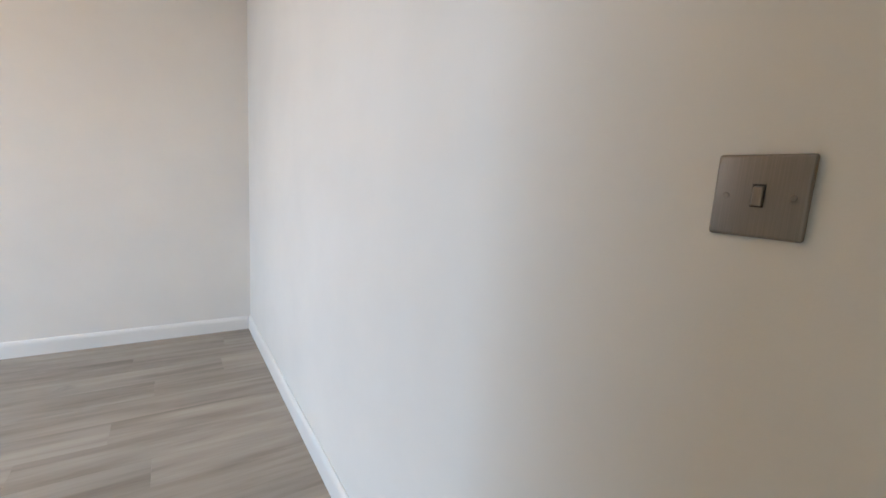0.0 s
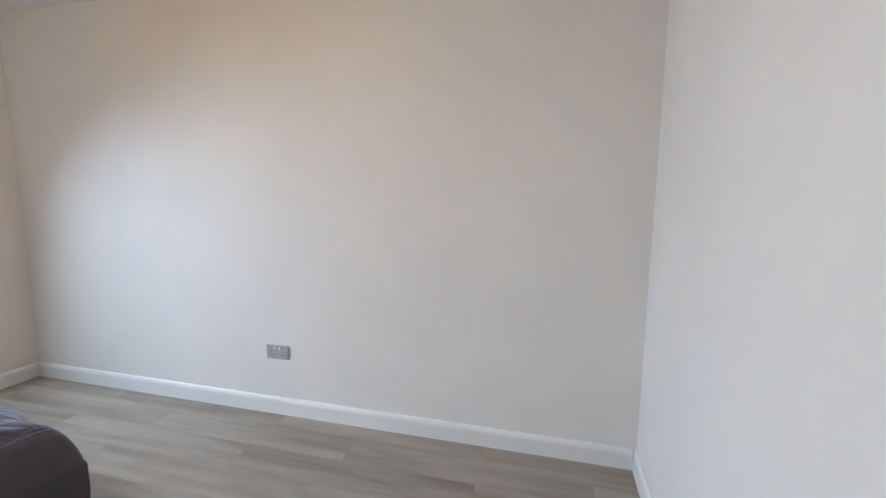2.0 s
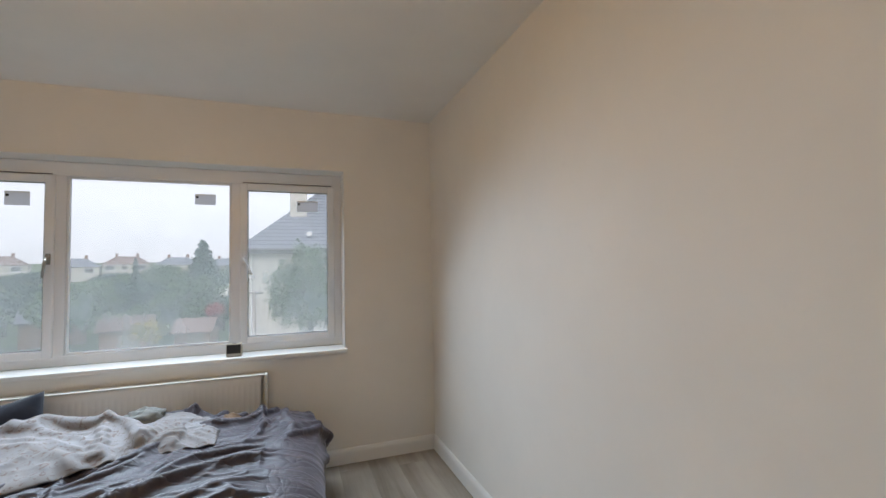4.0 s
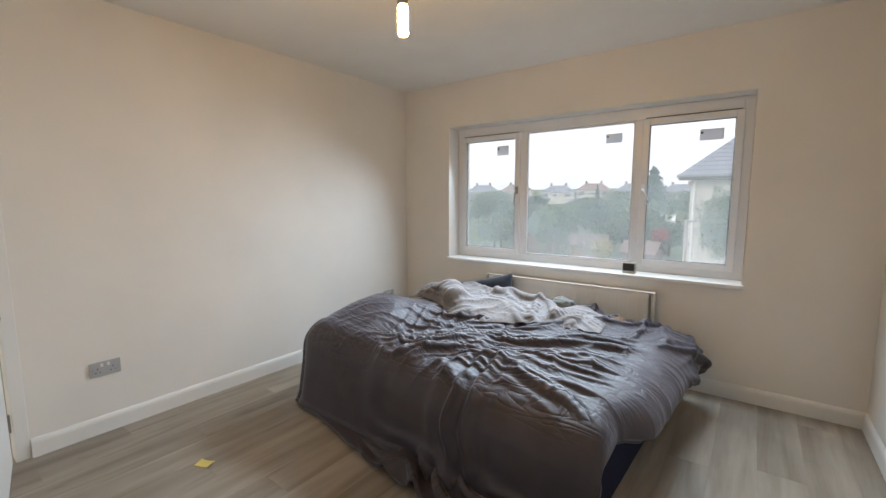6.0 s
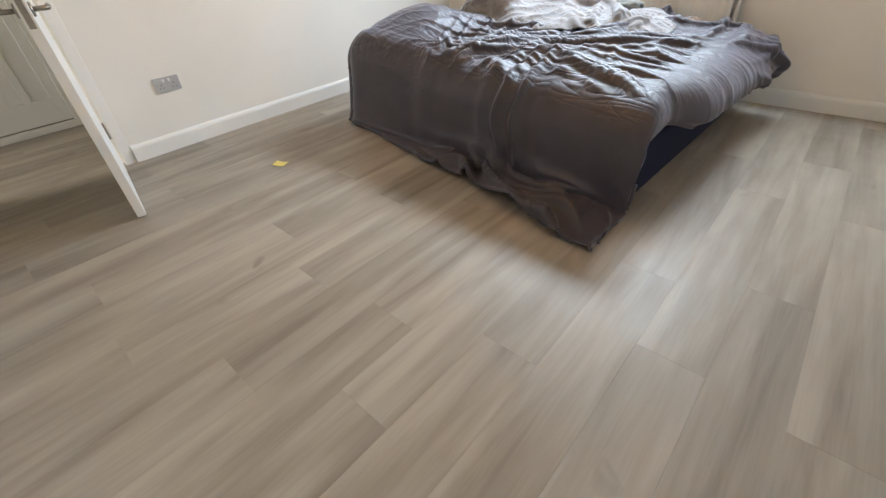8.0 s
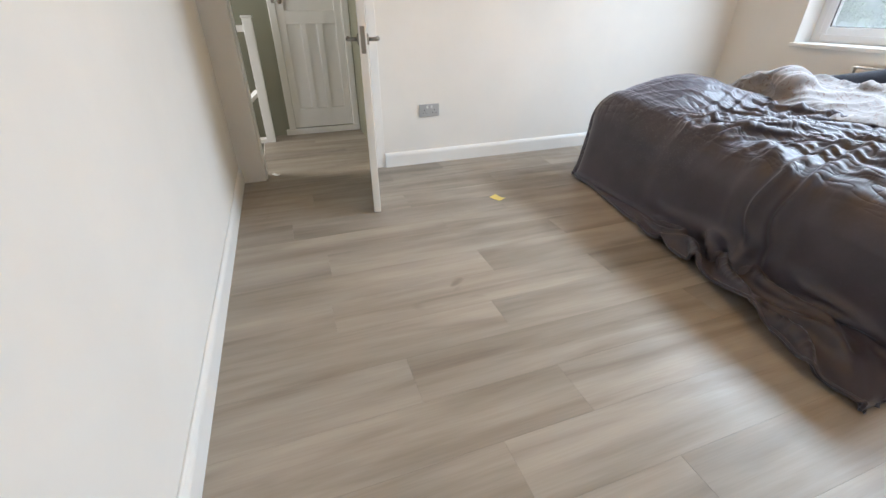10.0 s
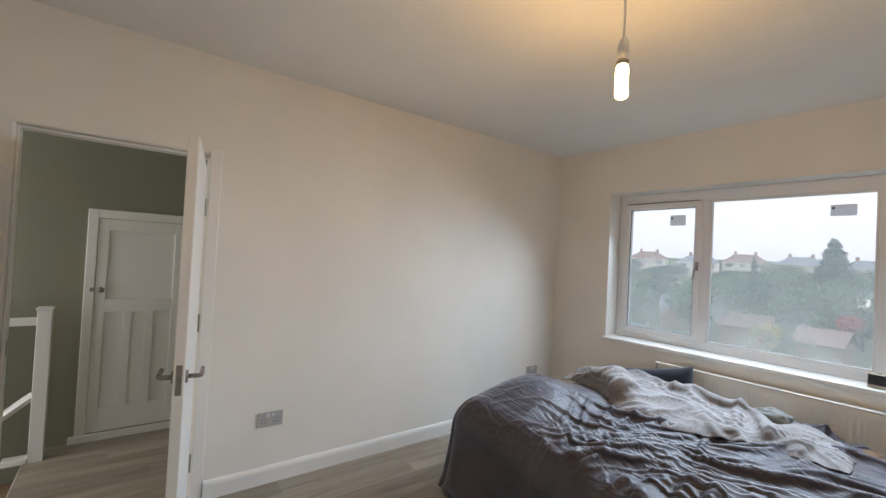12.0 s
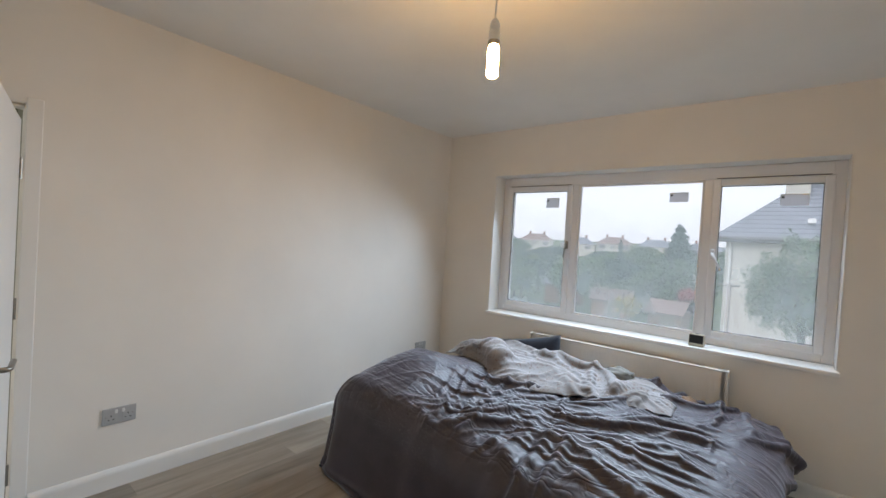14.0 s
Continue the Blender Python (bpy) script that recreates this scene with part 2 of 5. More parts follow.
def window_glass():
    """Clear glazing with a thin uneven film of condensation that also paints outdoor haze."""
    m, t, b = node_material("misted_glass", 0.0, 0.0, 0.5)
    b.inputs["Transmission Weight"].default_value = 1.0
    b.inputs["IOR"].default_value = 1.02
    film = t.nodes.new("ShaderNodeBsdfTranslucent")
    film.inputs["Color"].default_value = (0.86, 0.95, 0.99, 1)
    v = coords(t)
    f = noise_tex(t, v, 3.2, 5, 0.6)
    drips = noise_tex(t, coords(t, (5, 5, 0.9)), 4.0, 4)
    amount = ramp(t, mix(t, f, drips, 0.18), [(0.36, (0.15, 0.15, 0.15)), (0.64, (0.27, 0.27, 0.27))])
    up = t.nodes.new("ShaderNodeSeparateXYZ")
    t.links.new(mix(t, v, noise_tex(t, v, 1.6, 3), 0.12), up.inputs[0])
    dry = t.nodes.new("ShaderNodeMapRange")
    dry.inputs[1].default_value, dry.inputs[2].default_value = 1.25, 1.75
    t.links.new(up.outputs["Z"], dry.inputs[0])
    amount = mix(t, amount, (0.10, 0.10, 0.10), dry.outputs[0])
    ms = t.nodes.new("ShaderNodeMixShader")
    t.links.new(amount, ms.inputs[0])
    t.links.new(b.outputs[0], ms.inputs[1])
    t.links.new(film.outputs[0], ms.inputs[2])
    t.links.new(ms.outputs[0], t.nodes["Material Output"].inputs["Surface"])
    return m


def glow(name, colour, strength):
    m, t, b = node_material(name, 0.4)
    b.inputs["Base Color"].default_value = (0.9, 0.88, 0.8, 1)
    b.inputs["Emission Color"].default_value = (*colour, 1)
    b.inputs["Emission Strength"].default_value = strength
    return m


def speckled(name, dark, light, scale, rough=0.85, relief=0.01):
    m, t, b = node_material(name, rough, 0.0, 0.2)
    v = coords(t)
    base = ramp(t, noise_tex(t, v, scale, 6, 0.65), [(0.3, dark), (0.7, light)])
    base = mix(t, base, ramp(t, noise_tex(t, v, scale * 0.13, 3), [(0.3, (0.75, 0.75, 0.75)), (0.7, (1.1, 1.1, 1.1))]), 0.8, "MULTIPLY")
    t.links.new(base, b.inputs["Base Color"])
    bump(t, b, noise_tex(t, v, scale * 2, 4), 0.5, relief)
    return m


def leaf_material(name, dark, light):
    m, t, b = node_material(name, 0.6, 0.0, 0.3)
    g = t.nodes.new("ShaderNodeNewGeometry")
    t.links.new(ramp(t, g.outputs["Random Per Island"], [(0.0, dark), (1.0, light)]), b.inputs["Base Color"])
    return m


DUVET, BLANKET, PLANK, GLASS = duvet_cloth(), blanket_cloth(), plank_vinyl(), window_glass()
BULB = glow("warm_bulb_glow", (1.0, 0.53, 0.14), 395.0)
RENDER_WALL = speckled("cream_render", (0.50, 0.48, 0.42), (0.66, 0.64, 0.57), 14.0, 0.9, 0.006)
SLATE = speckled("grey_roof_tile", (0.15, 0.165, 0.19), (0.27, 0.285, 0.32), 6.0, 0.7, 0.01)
# Red dulled towards grey: distance haze put into the tile colour.
HAZED_RED_TILE = speckled("hazed_red_roof_tile", (0.17, 0.12, 0.105), (0.27, 0.195, 0.17), 4.0, 0.85, 0.01)
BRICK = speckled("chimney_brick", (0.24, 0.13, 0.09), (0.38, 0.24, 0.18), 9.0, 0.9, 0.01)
GRASS = speckled("rough_lawn", (0.045, 0.075, 0.025), (0.11, 0.14, 0.055), 2.5, 0.95, 0.03)
BARK = speckled("tree_bark", (0.06, 0.045, 0.035), (0.15, 0.12, 0.095), 12.0, 0.95, 0.02)
FENCE_WOOD = speckled("weathered_fence_wood", (0.20, 0.185, 0.15), (0.33, 0.31, 0.25), 8.0, 0.9, 0.004)
SHED_WOOD = speckled("shed_wood", (0.16, 0.10, 0.06), (0.30, 0.20, 0.13), 8.0, 0.9, 0.004)
FELT = speckled("brown_roof_felt", (0.10, 0.075, 0.065), (0.20, 0.15, 0.13), 7.0, 0.9, 0.006)
DARK_GLASS = paint("far_window_glass", (0.06, 0.07, 0.08), 0.12, 0.0001, 0.1)
# Lighter than real foliage: mist over the gardens put into the leaf colour.
LEAF = leaf_material("mist_paled_tree_leaf", (0.045, 0.085, 0.04), (0.15, 0.22, 0.11))
LEAF_BLUE = leaf_material("conifer_leaf", (0.030, 0.065, 0.050), (0.08, 0.14, 0.10))
LEAF_GOLD = leaf_material("golden_leaf", (0.20, 0.17, 0.03), (0.42, 0.36, 0.08))
LEAF_RED = leaf_material("red_leaf", (0.22, 0.03, 0.03), (0.45, 0.10, 0.08))


# ---- mesh helpers ----
def link_mesh(name, bm, material, parent=None, label="", smooth=False):
    me = bpy.data.meshes.new(name)
    bmesh.ops.recalc_face_normals(bm, faces=bm.faces[:])
    bm.to_mesh(me)
    bm.free()
    if material:
        me.materials.append(material)
    if smooth:
        for p in me.polygons:
            p.use_smooth = True
    ob = new(name, me)
    if parent:
        ob.parent = parent
    if label:
        tagged(ob, label)
    return ob


def part(name, bm, material, parent, label="", smooth=False):
    return link_mesh(name, bm, material, parent, label, smooth)


def thing(name, m, label, category, group="", kind=""):
    ob = new(name)
    ob.matrix_world = m
    ob.empty_display_size = 0.1
    return tagged(ob, label, category, group, kind)


def add_box(bm, lo, hi, bevel=0.0, segments=2):
    r = bmesh.ops.create_cube(bm, size=1.0)
    size = [b - a for a, b in zip(lo, hi)]
    mid = [(a + b) / 2 for a, b in zip(lo, hi)]
    bmesh.ops.scale(bm, vec=size, verts=r["verts"])
    bmesh.ops.translate(bm, vec=mid, verts=r["verts"])
    if bevel:
        edges = list({e for v in r["verts"] for e in v.link_edges})
        bmesh.ops.bevel(bm, geom=edges, offset=min(bevel, min(size) * 0.45), segments=segments, affect="EDGES", profile=0.5)
    return bm


def box(lo, hi, bevel=0.0, segments=2):
    return add_box(bmesh.new(), lo, hi, bevel, segments)


def lathe(profile, steps=24, bm=None, centre=(0, 0, 0), axis="Z"):
    """A turned solid: profile of (radius, height) from bottom to top, closed at both ends."""
    bm = bm or bmesh.new()
    turn = {"Z": Matrix(), "X": Matrix.Rotation(radians(90), 4, "Y"), "Y": Matrix.Rotation(radians(-90), 4, "X")}[axis]
    rings = []
    for r, h in profile:
        rings.append([bm.verts.new(turn @ Vector((r * math.cos(a), r * math.sin(a), h)) + Vector(centre))
                      for a in (2 * math.pi * k / steps for k in range(steps))])
    for a, b in zip(rings, rings[1:]):
        for k in range(steps):
            bm.faces.new((a[k], a[(k + 1) % steps], b[(k + 1) % steps], b[k]))
    bm.faces.new(rings[0][::-1])
    bm.faces.new(rings[-1])
    return bm


def tube(points, radius, steps=10, bm=None):
    """A round bar along points, with closed ends."""
    bm = bm or bmesh.new()
    pts = [Vector(p) for p in points]
    rings = []
    for i, p in enumerate(pts):
        d = (pts[min(i + 1, len(pts) - 1)] - pts[max(i - 1, 0)]).normalized()
        side = d.cross(Vector((0, 0, 1)) if abs(d.z) < 0.9 else Vector((1, 0, 0))).normalized()
        up = d.cross(side)
        r = radius(i / (len(pts) - 1)) if callable(radius) else radius
        rings.append([bm.verts.new(p + r * (math.cos(a) * side + math.sin(a) * up)) for a in (2 * math.pi * k / steps for k in range(steps))])
    for a, b in zip(rings, rings[1:]):
        for k in range(steps):
            bm.faces.new((a[k], a[(k + 1) % steps], b[(k + 1) % steps], b[k]))
    bm.faces.new(rings[0][::-1])
    bm.faces.new(rings[-1])
    return bm


def pierced_wall(us, vs, holes, depth, place, round_holes=0.0):
    """A wall of cells between us and vs, less the cells in holes, depth thick; place maps (u, v, w) to the world."""
    bm = bmesh.new()
    grid = {}

    def vert(i, j, k):
        if (i, j, k) not in grid:
            grid[i, j, k] = bm.verts.new(place(us[i], vs[j], depth * k))
        return grid[i, j, k]

    full = {(i, j) for i in range(len(us) - 1) for j in range(len(vs) - 1)} - set(holes)
    for i, j in full:
        for k in (0, 1):
            bm.faces.new([vert(a, b, k) for a, b in ((i, j), (i + 1, j), (i + 1, j + 1), (i, j + 1))])
        for (di, dj), (a, b) in (((-1, 0), ((i, j), (i, j + 1))), ((1, 0), ((i + 1, j), (i + 1, j + 1))),
                                 ((0, -1), ((i, j), (i + 1, j))), ((0, 1), ((i, j + 1), (i + 1, j + 1)))):
            if (i + di, j + dj) not in full:
                bm.faces.new((vert(*a, 0), vert(*b, 0), vert(*b, 1), vert(*a, 1)))
    bmesh.ops.recalc_face_normals(bm, faces=bm.faces[:])
    if round_holes:
        rim = []
        for i, j in holes:
            for a, b in (((i, j), (i, j + 1)), ((i + 1, j), (i + 1, j + 1)), ((i, j + 1), (i + 1, j + 1)), ((i, j), (i + 1, j))):
                for k in (0, 1):
                    if (*a, k) in grid and (*b, k) in grid:
                        e = bm.edges.get((grid[(*a, k)], grid[(*b, k)]))
                        if e and len(e.link_faces) == 2 and e.calc_face_angle(0) > 1:
                            rim.append(e)
        bmesh.ops.bevel(bm, geom=rim, offset=round_holes, segments=4, affect="EDGES", profile=0.5)
    return bm


# ---- the room ----
WIDE, DEEP, HIGH = 3.75, 4.145, 2.56
SILL, HEAD, WIN_L, WIN_R = 0.795, 2.13, 0.583, 3.072
DOOR_A, DOOR_B, DOOR_H = 0.16, 0.955, 1.985
GROUND = -2.5

subfloor = tagged(link_mesh("floor", box((-0.12, -0.12, -0.2), (WIDE + 0.12, DEEP, -0.006)), SHED_WOOD), "grey oak plank floor of the bedroom", "floor", kind="structure")
tagged(link_mesh("ceiling", box((-0.12, -0.12, HIGH), (WIDE + 0.12, DEEP + 0.3, HIGH + 0.15)), CEIL), "plain white painted ceiling", "ceiling", kind="structure")
tagged(link_mesh("wall_window", pierced_wall([-0.12, WIN_L, WIN_R, WIDE + 0.12], [-0.3, SILL, HEAD, HIGH], [(1, 1)], 0.30,
                 lambda u, v, w: (u, DEEP + w, v), 0.004), WALL), "cream painted wall around the wide window", "wall", kind="structure")
tagged(link_mesh("wall_door", pierced_wall([-0.12, DOOR_A, DOOR_B, DEEP], [-0.006, DOOR_H, HIGH], [(1, 0)], 0.12,
                 lambda u, v, w: (-w, u, v), 0.014), WALL), "cream painted wall with the doorway in its corner", "wall", kind="structure")
tagged(link_mesh("wall_back", box((0.0, -0.12, -0.006), (WIDE + 0.12, 0.0, HIGH)), WALL), "plain cream painted wall", "wall", kind="structure")
tagged(link_mesh("wall_side", box((WIDE, 0.0, -0.006), (WIDE + 0.12, DEEP, HIGH)), WALL), "plain cream painted wall", "wall", kind="structure")


def skirting(name, start, end, inward, height=0.107, thick=0.018):
    """A board along the foot of a wall with a rounded top edge, its back 1 mm off the wall."""
    bm = bmesh.new()
    section = [(0.001, 0.0), (thick, 0.0), (thick, height - 0.028), (thick - 0.002, height - 0.016), (thick - 0.007, height - 0.005), (thick - 0.012, height), (0.001, height)]
    ends = []
    for p in (start, end):
        ends.append([bm.verts.new((p[0] + inward[0] * d, p[1] + inward[1] * d, z)) for d, z in section])
    for k in range(len(section)):
        n = (k + 1) % len(section)
        bm.faces.new((ends[0][k], ends[0][n], ends[1][n], ends[1][k]))
    bm.faces.new(ends[0])
    bm.faces.new(ends[1][::-1])
    return tagged(link_mesh(name, bm, GLOSS), "white gloss painted skirting board", "skirting board", kind="structure")


skirting("baseboard_back", (0.0, 0.0), (WIDE, 0.0), (0, 1))
skirting("baseboard_side", (WIDE, 0.02), (WIDE, DEEP - 0.02), (-1, 0))
skirting("baseboard_window", (0.0, DEEP), (WIDE, DEEP), (0, -1))
skirting("baseboard_door", (0.0, 1.018), (0.0, DEEP - 0.02), (1, 0))


# ---- the window ----
def window():
    w = thing("window_1", pose(0, 0, 0), "wide white plastic window with two side casements", "window", kind="structure")
    y0, y1 = 4.315, 4.385
    base, top = SILL + 0.03, HEAD
    left, right = WIN_L + 0.002, WIN_R - 0.002
    m1, m2 = (1.285, 1.352), (2.300, 2.368)
    rail, head_rail = 0.066, 0.096
    fr = bmesh.new()
    add_box(fr, (left, y0, base), (left + rail, y1, top - 0.002), 0.006)
    add_box(fr, (right - rail, y0, base), (right, y1, top - 0.002), 0.006)
    add_box(fr, (left + rail - 0.004, y0 + 0.002, top - head_rail), (right - rail + 0.004, y1, top - 0.003), 0.006)
    add_box(fr, (left + rail - 0.004, y0 + 0.002, base), (right - rail + 0.004, y1, base + rail), 0.006)
    part("window_frame", fr, UPVC, w)
    for a, b in (m1, m2):
        part("mullion", box((a, y0 + 0.001, base + rail - 0.004), (b, y1, top - head_rail + 0.004), 0.006), UPVC, w)
    z0, z1 = base + rail, top - head_rail
    for a, b, hinge_left in ((left + rail, m1[0], True), (m2[1], right - rail, False)):
        s = bmesh.new()
        e, d0, d1 = 0.052, y0 - 0.016, y1 - 0.02
        lo, hi = z0 - 0.012, z1 + 0.004
        a2, b2 = a - 0.012, b + 0.012
        add_box(s, (a2, d0, lo), (a2 + e, d1, hi), 0.008)
        add_box(s, (b2 - e, d0, lo), (b2, d1, hi), 0.008)
        add_box(s, (a2 + e - 0.004, d0 + 0.002, lo), (b2 - e + 0.004, d1, lo + e), 0.008)
        add_box(s, (a2 + e - 0.004, d0 + 0.002, hi - e), (b2 - e + 0.004, d1, hi), 0.008)
        sash = part("sash", s, UPVC, w)
        g = bmesh.new()
        for p in ((a2 + e - 0.001, lo + e), (b2 - e - 0.004, lo + e)):
            add_box(g, (p[0], d0 + 0.012, lo + e), (p[0] + 0.005, d0 + 0.02, hi - e))
        for z in (lo + e - 0.001, hi - e - 0.004):
            add_box(g, (a2 + e + 0.004, d0 + 0.0122, z), (b2 - e - 0.004, d0 + 0.0198, z + 0.005))
        part("gasket", g, GASKET, sash)
        p = part("pane", box((a2 + e - 0.006, d0 + 0.03, lo + e - 0.006), (b2 - e + 0.006, d0 + 0.034, hi - e + 0.006)), GLASS, sash)
        p.visible_shadow = False
        # hood and shadow gap of the sash's air vent, coloured as one dark strip
        part("vent", box((a2 + 0.02, d0 + 0.006, hi + 0.0015), (b2 - 0.02, d0 + 0.030, hi + 0.007), 0.002), GUTTER, w, "narrow dark vent slot")
        # cranked lever
        x = (b2 - e / 2) if hinge_left else (a2 + e / 2)
        zc = 1.49 if not hinge_left else 1.50
        h = bmesh.new()
        add_box(h, (x - 0.014, d0 - 0.012, zc - 0.035), (x + 0.014, d0 + 0.001, zc + 0.035), 0.005)
        add_box(h, (x - 0.010, d0 - 0.034, zc - 0.010), (x + 0.010, d0 - 0.010, zc + 0.010), 0.004)
        dx = 0.055 if not hinge_left else -0.012
        tube([(x, d0 - 0.030, zc), (x + dx * 0.3, d0 - 0.037, zc - 0.03), (x + dx, d0 - 0.037, zc - 0.115)], lambda s: 0.010 - 0.003 * s, 10, h)
        part("window_handle", h, STEEL if hinge_left else UPVC, sash, "slim lever handle", True)
    bead = bmesh.new()
    a, b = m1[1], m2[0]
    add_box(bead, (a, y0 + 0.008, z0), (a + 0.014, y0 + 0.034, z1), 0.004)
    add_box(bead, (b - 0.014, y0 + 0.008, z0), (b, y0 + 0.034, z1), 0.004)
    add_box(bead, (a + 0.012, y0 + 0.009, z0), (b - 0.012, y0 + 0.034, z0 + 0.014), 0.004)
    add_box(bead, (a + 0.012, y0 + 0.009, z1 - 0.014), (b - 0.012, y0 + 0.034, z1), 0.004)
    part("glazing_bead", bead, UPVC, w)
    p = part("pane", box((a + 0.006, y0 + 0.036, z0 + 0.006), (b - 0.006, y0 + 0.040, z1 - 0.006)), GLASS, w)
    p.visible_shadow = False
    part("window_sill", box((WIN_L - 0.008, DEEP - 0.042, SILL + 0.001), (WIN_R + 0.012, y0 + 0.01, SILL + 0.0295), 0.006, 3), GLOSS, w, "white painted timber sill board")
    # thin plaster lining of the reveal
    lining = bmesh.new()
    add_box(lining, (WIN_L + 0.0005, DEEP - 0.003, SILL + 0.03), (WIN_L + 0.004, y0, HEAD - 0.0005))
    add_box(lining, (WIN_R - 0.004, DEEP - 0.003, SILL + 0.03), (WIN_R - 0.0005, y0, HEAD - 0.0005))
    add_box(lining, (WIN_L + 0.004, DEEP - 0.0025, HEAD - 0.004), (WIN_R - 0.004, y0, HEAD - 0.0005))
    part("reveal_lining", lining, GLOSS, w)
    return w


window()


def pane_label(x, z, w, h, y):
    ob = thing("glass_label", pose(x, y, z), "small grey maker's label stuck on window glass", "label", "labels on the window panes")
    part("paper", box((-w / 2, -0.0012, -h / 2), (w / 2, 0.0, h / 2)), STICKER, ob)
    part("print_bar", box((-w / 2 + 0.006, -0.0020, h * 0.12), (-w / 2 + 0.022, -0.0013, h * 0.30)), BLACK, ob)
    part("edge_strip", box((-w / 2, -0.0020, h * 0.38), (w / 2, -0.0013, h * 0.5)), PAPER, ob)


pane_label(1.10, 1.883, 0.125, 0.088, 4.3275)
pane_label(2.13, 1.915, 0.130, 0.075, 4.3495)
pane_label(2.82, 1.882, 0.150, 0.080, 4.3275)


# ---- the radiator ----
def radiator():
    x0, x1, z0, z1, yf, yb = 1.085, 2.548, 0.135, 0.712, 4.052, 4.118
    r = thing("radiator", pose((x0 + x1) / 2, yb, z0), "white enamelled panel radiator under the window", "radiator")
    bm = bmesh.new()
    wide = x1 - x0
    n = int(wide / 0.0335)
    flutes = []
    for i in range(n + 1):
        for f, d in ((0.0, 0.0), (0.28, 0.0), (0.40, 0.0018), (0.60, 0.0018), (0.72, 0.0)):
            u = -wide / 2 + 0.03 + (i + f) * (wide - 0.06) / (n + 1)
            flutes.append((u, d))
    rows = [(0.012, 0.0, 0), (0.03, -0.006, 0), (0.055, -0.006, 0), (0.075, -0.006, 1), (z1 - z0 - 0.075, -0.006, 1), (z1 - z0 - 0.055, -0.006, 0), (z1 - z0 - 0.03, -0.006, 0), (z1 - z0 - 0.012, 0.0, 0)]
    net = [[bm.verts.new((u, yf - yb + 0.006 + dy + d * on, z)) for u, d in flutes] for z, dy, on in rows]
    for a, b in zip(net, net[1:]):
        for k in range(len(flutes) - 1):
            bm.faces.new((a[k], a[k + 1], b[k + 1], b[k]))
    part("front_panel", bm, ENAMEL, r, smooth=True)
    part("rear_panel", box((-wide / 2 + 0.02, -0.02, 0.012), (wide / 2 - 0.02, -0.008, z1 - z0 - 0.012), 0.004), ENAMEL, r)
    for s in (-1, 1):
        part("end_cap", box((s * wide / 2 - 0.016 * (s > 0) - 0.0, yf - yb - 0.002, 0.004), (s * wide / 2 + 0.016 * (s < 0), -0.004, z1 - z0), 0.005), ENAMEL, r)
        part("bracket", box((s * 0.5 - 0.02, -0.009, 0.1), (s * 0.5 + 0.02, 0.026, 0.42), 0.002), ENAMEL, r)
    grille = bmesh.new()
    add_box(grille, (-wide / 2 + 0.017, yf - yb + 0.001, z1 - z0 - 0.008), (wide / 2 - 0.017, yf - yb + 0.012, z1 - z0 - 0.001), 0.002)
    add_box(grille, (-wide / 2 + 0.017, -0.016, z1 - z0 - 0.008), (wide / 2 - 0.017, -0.005, z1 - z0 - 0.001), 0.002)
    add_box(grille, (-wide / 2 + 0.018, yf - yb + 0.013, z1 - z0 - 0.010), (wide / 2 - 0.018, -0.017, z1 - z0 - 0.004), 0.001)
    part("top_grille", grille, ENAMEL, r)
    valve = bmesh.new()
    lathe([(0.011, 0.0), (0.011, 0.05), (0.017, 0.055), (0.017, 0.095), (0.012, 0.10)], 16, valve, (wide / 2 + 0.022, -0.03, -0.02))
    tube([(wide / 2 + 0.022, -0.03, 0.02), (wide / 2 - 0.01, -0.03, 0.02)], 0.009, 10, valve)
    tube([(wide / 2 + 0.022, -0.03, -0.0), (wide / 2 + 0.022, -0.03, -0.135)], 0.0075, 10, valve)
    part("valve", valve, PLASTIC, r, "white plastic valve on a pipe", True)


radiator()


# ---- pendant lamp ----
def pendant():
    x, y = 1.905, 1.995
    p = thing("pendant_lamp", pose(x, y, HIGH), "bare lit tubular bulb on a white ceiling cord", "lamp")
    part("ceiling_rose", lathe([(0.012, -0.108), (0.030, -0.104), (0.042, -0.088), (0.046, -0.03), (0.048, 0.0)], 32), PLASTIC, p, smooth=True)
    part("cord", tube([(0, 0, -0.105), (0.002, 0, -0.18), (-0.001, 0, -0.268)], 0.0035, 8), PLASTIC, p, "twisted white flex", True)
    part("bulb_holder", lathe([(0.020, -0.345), (0.021, -0.312), (0.0185, -0.3105), (0.0185, -0.307), (0.0205, -0.305), (0.019, -0.288), (0.012, -0.268), (0.006, -0.262)], 24), PLASTIC, p, smooth=True)
    part("collar", lathe([(0.0195, -0.362), (0.0225, -0.358), (0.0225, -0.346), (0.020, -0.344)], 24), STEEL, p, smooth=True)
    part("bulb", lathe([(0.009, -0.482), (0.017, -0.479), (0.0215, -0.472), (0.0215, -0.376), (0.019, -0.366), (0.016, -0.361)], 24), BULB, p, "glowing warm tubular bulb", True)


pendant()


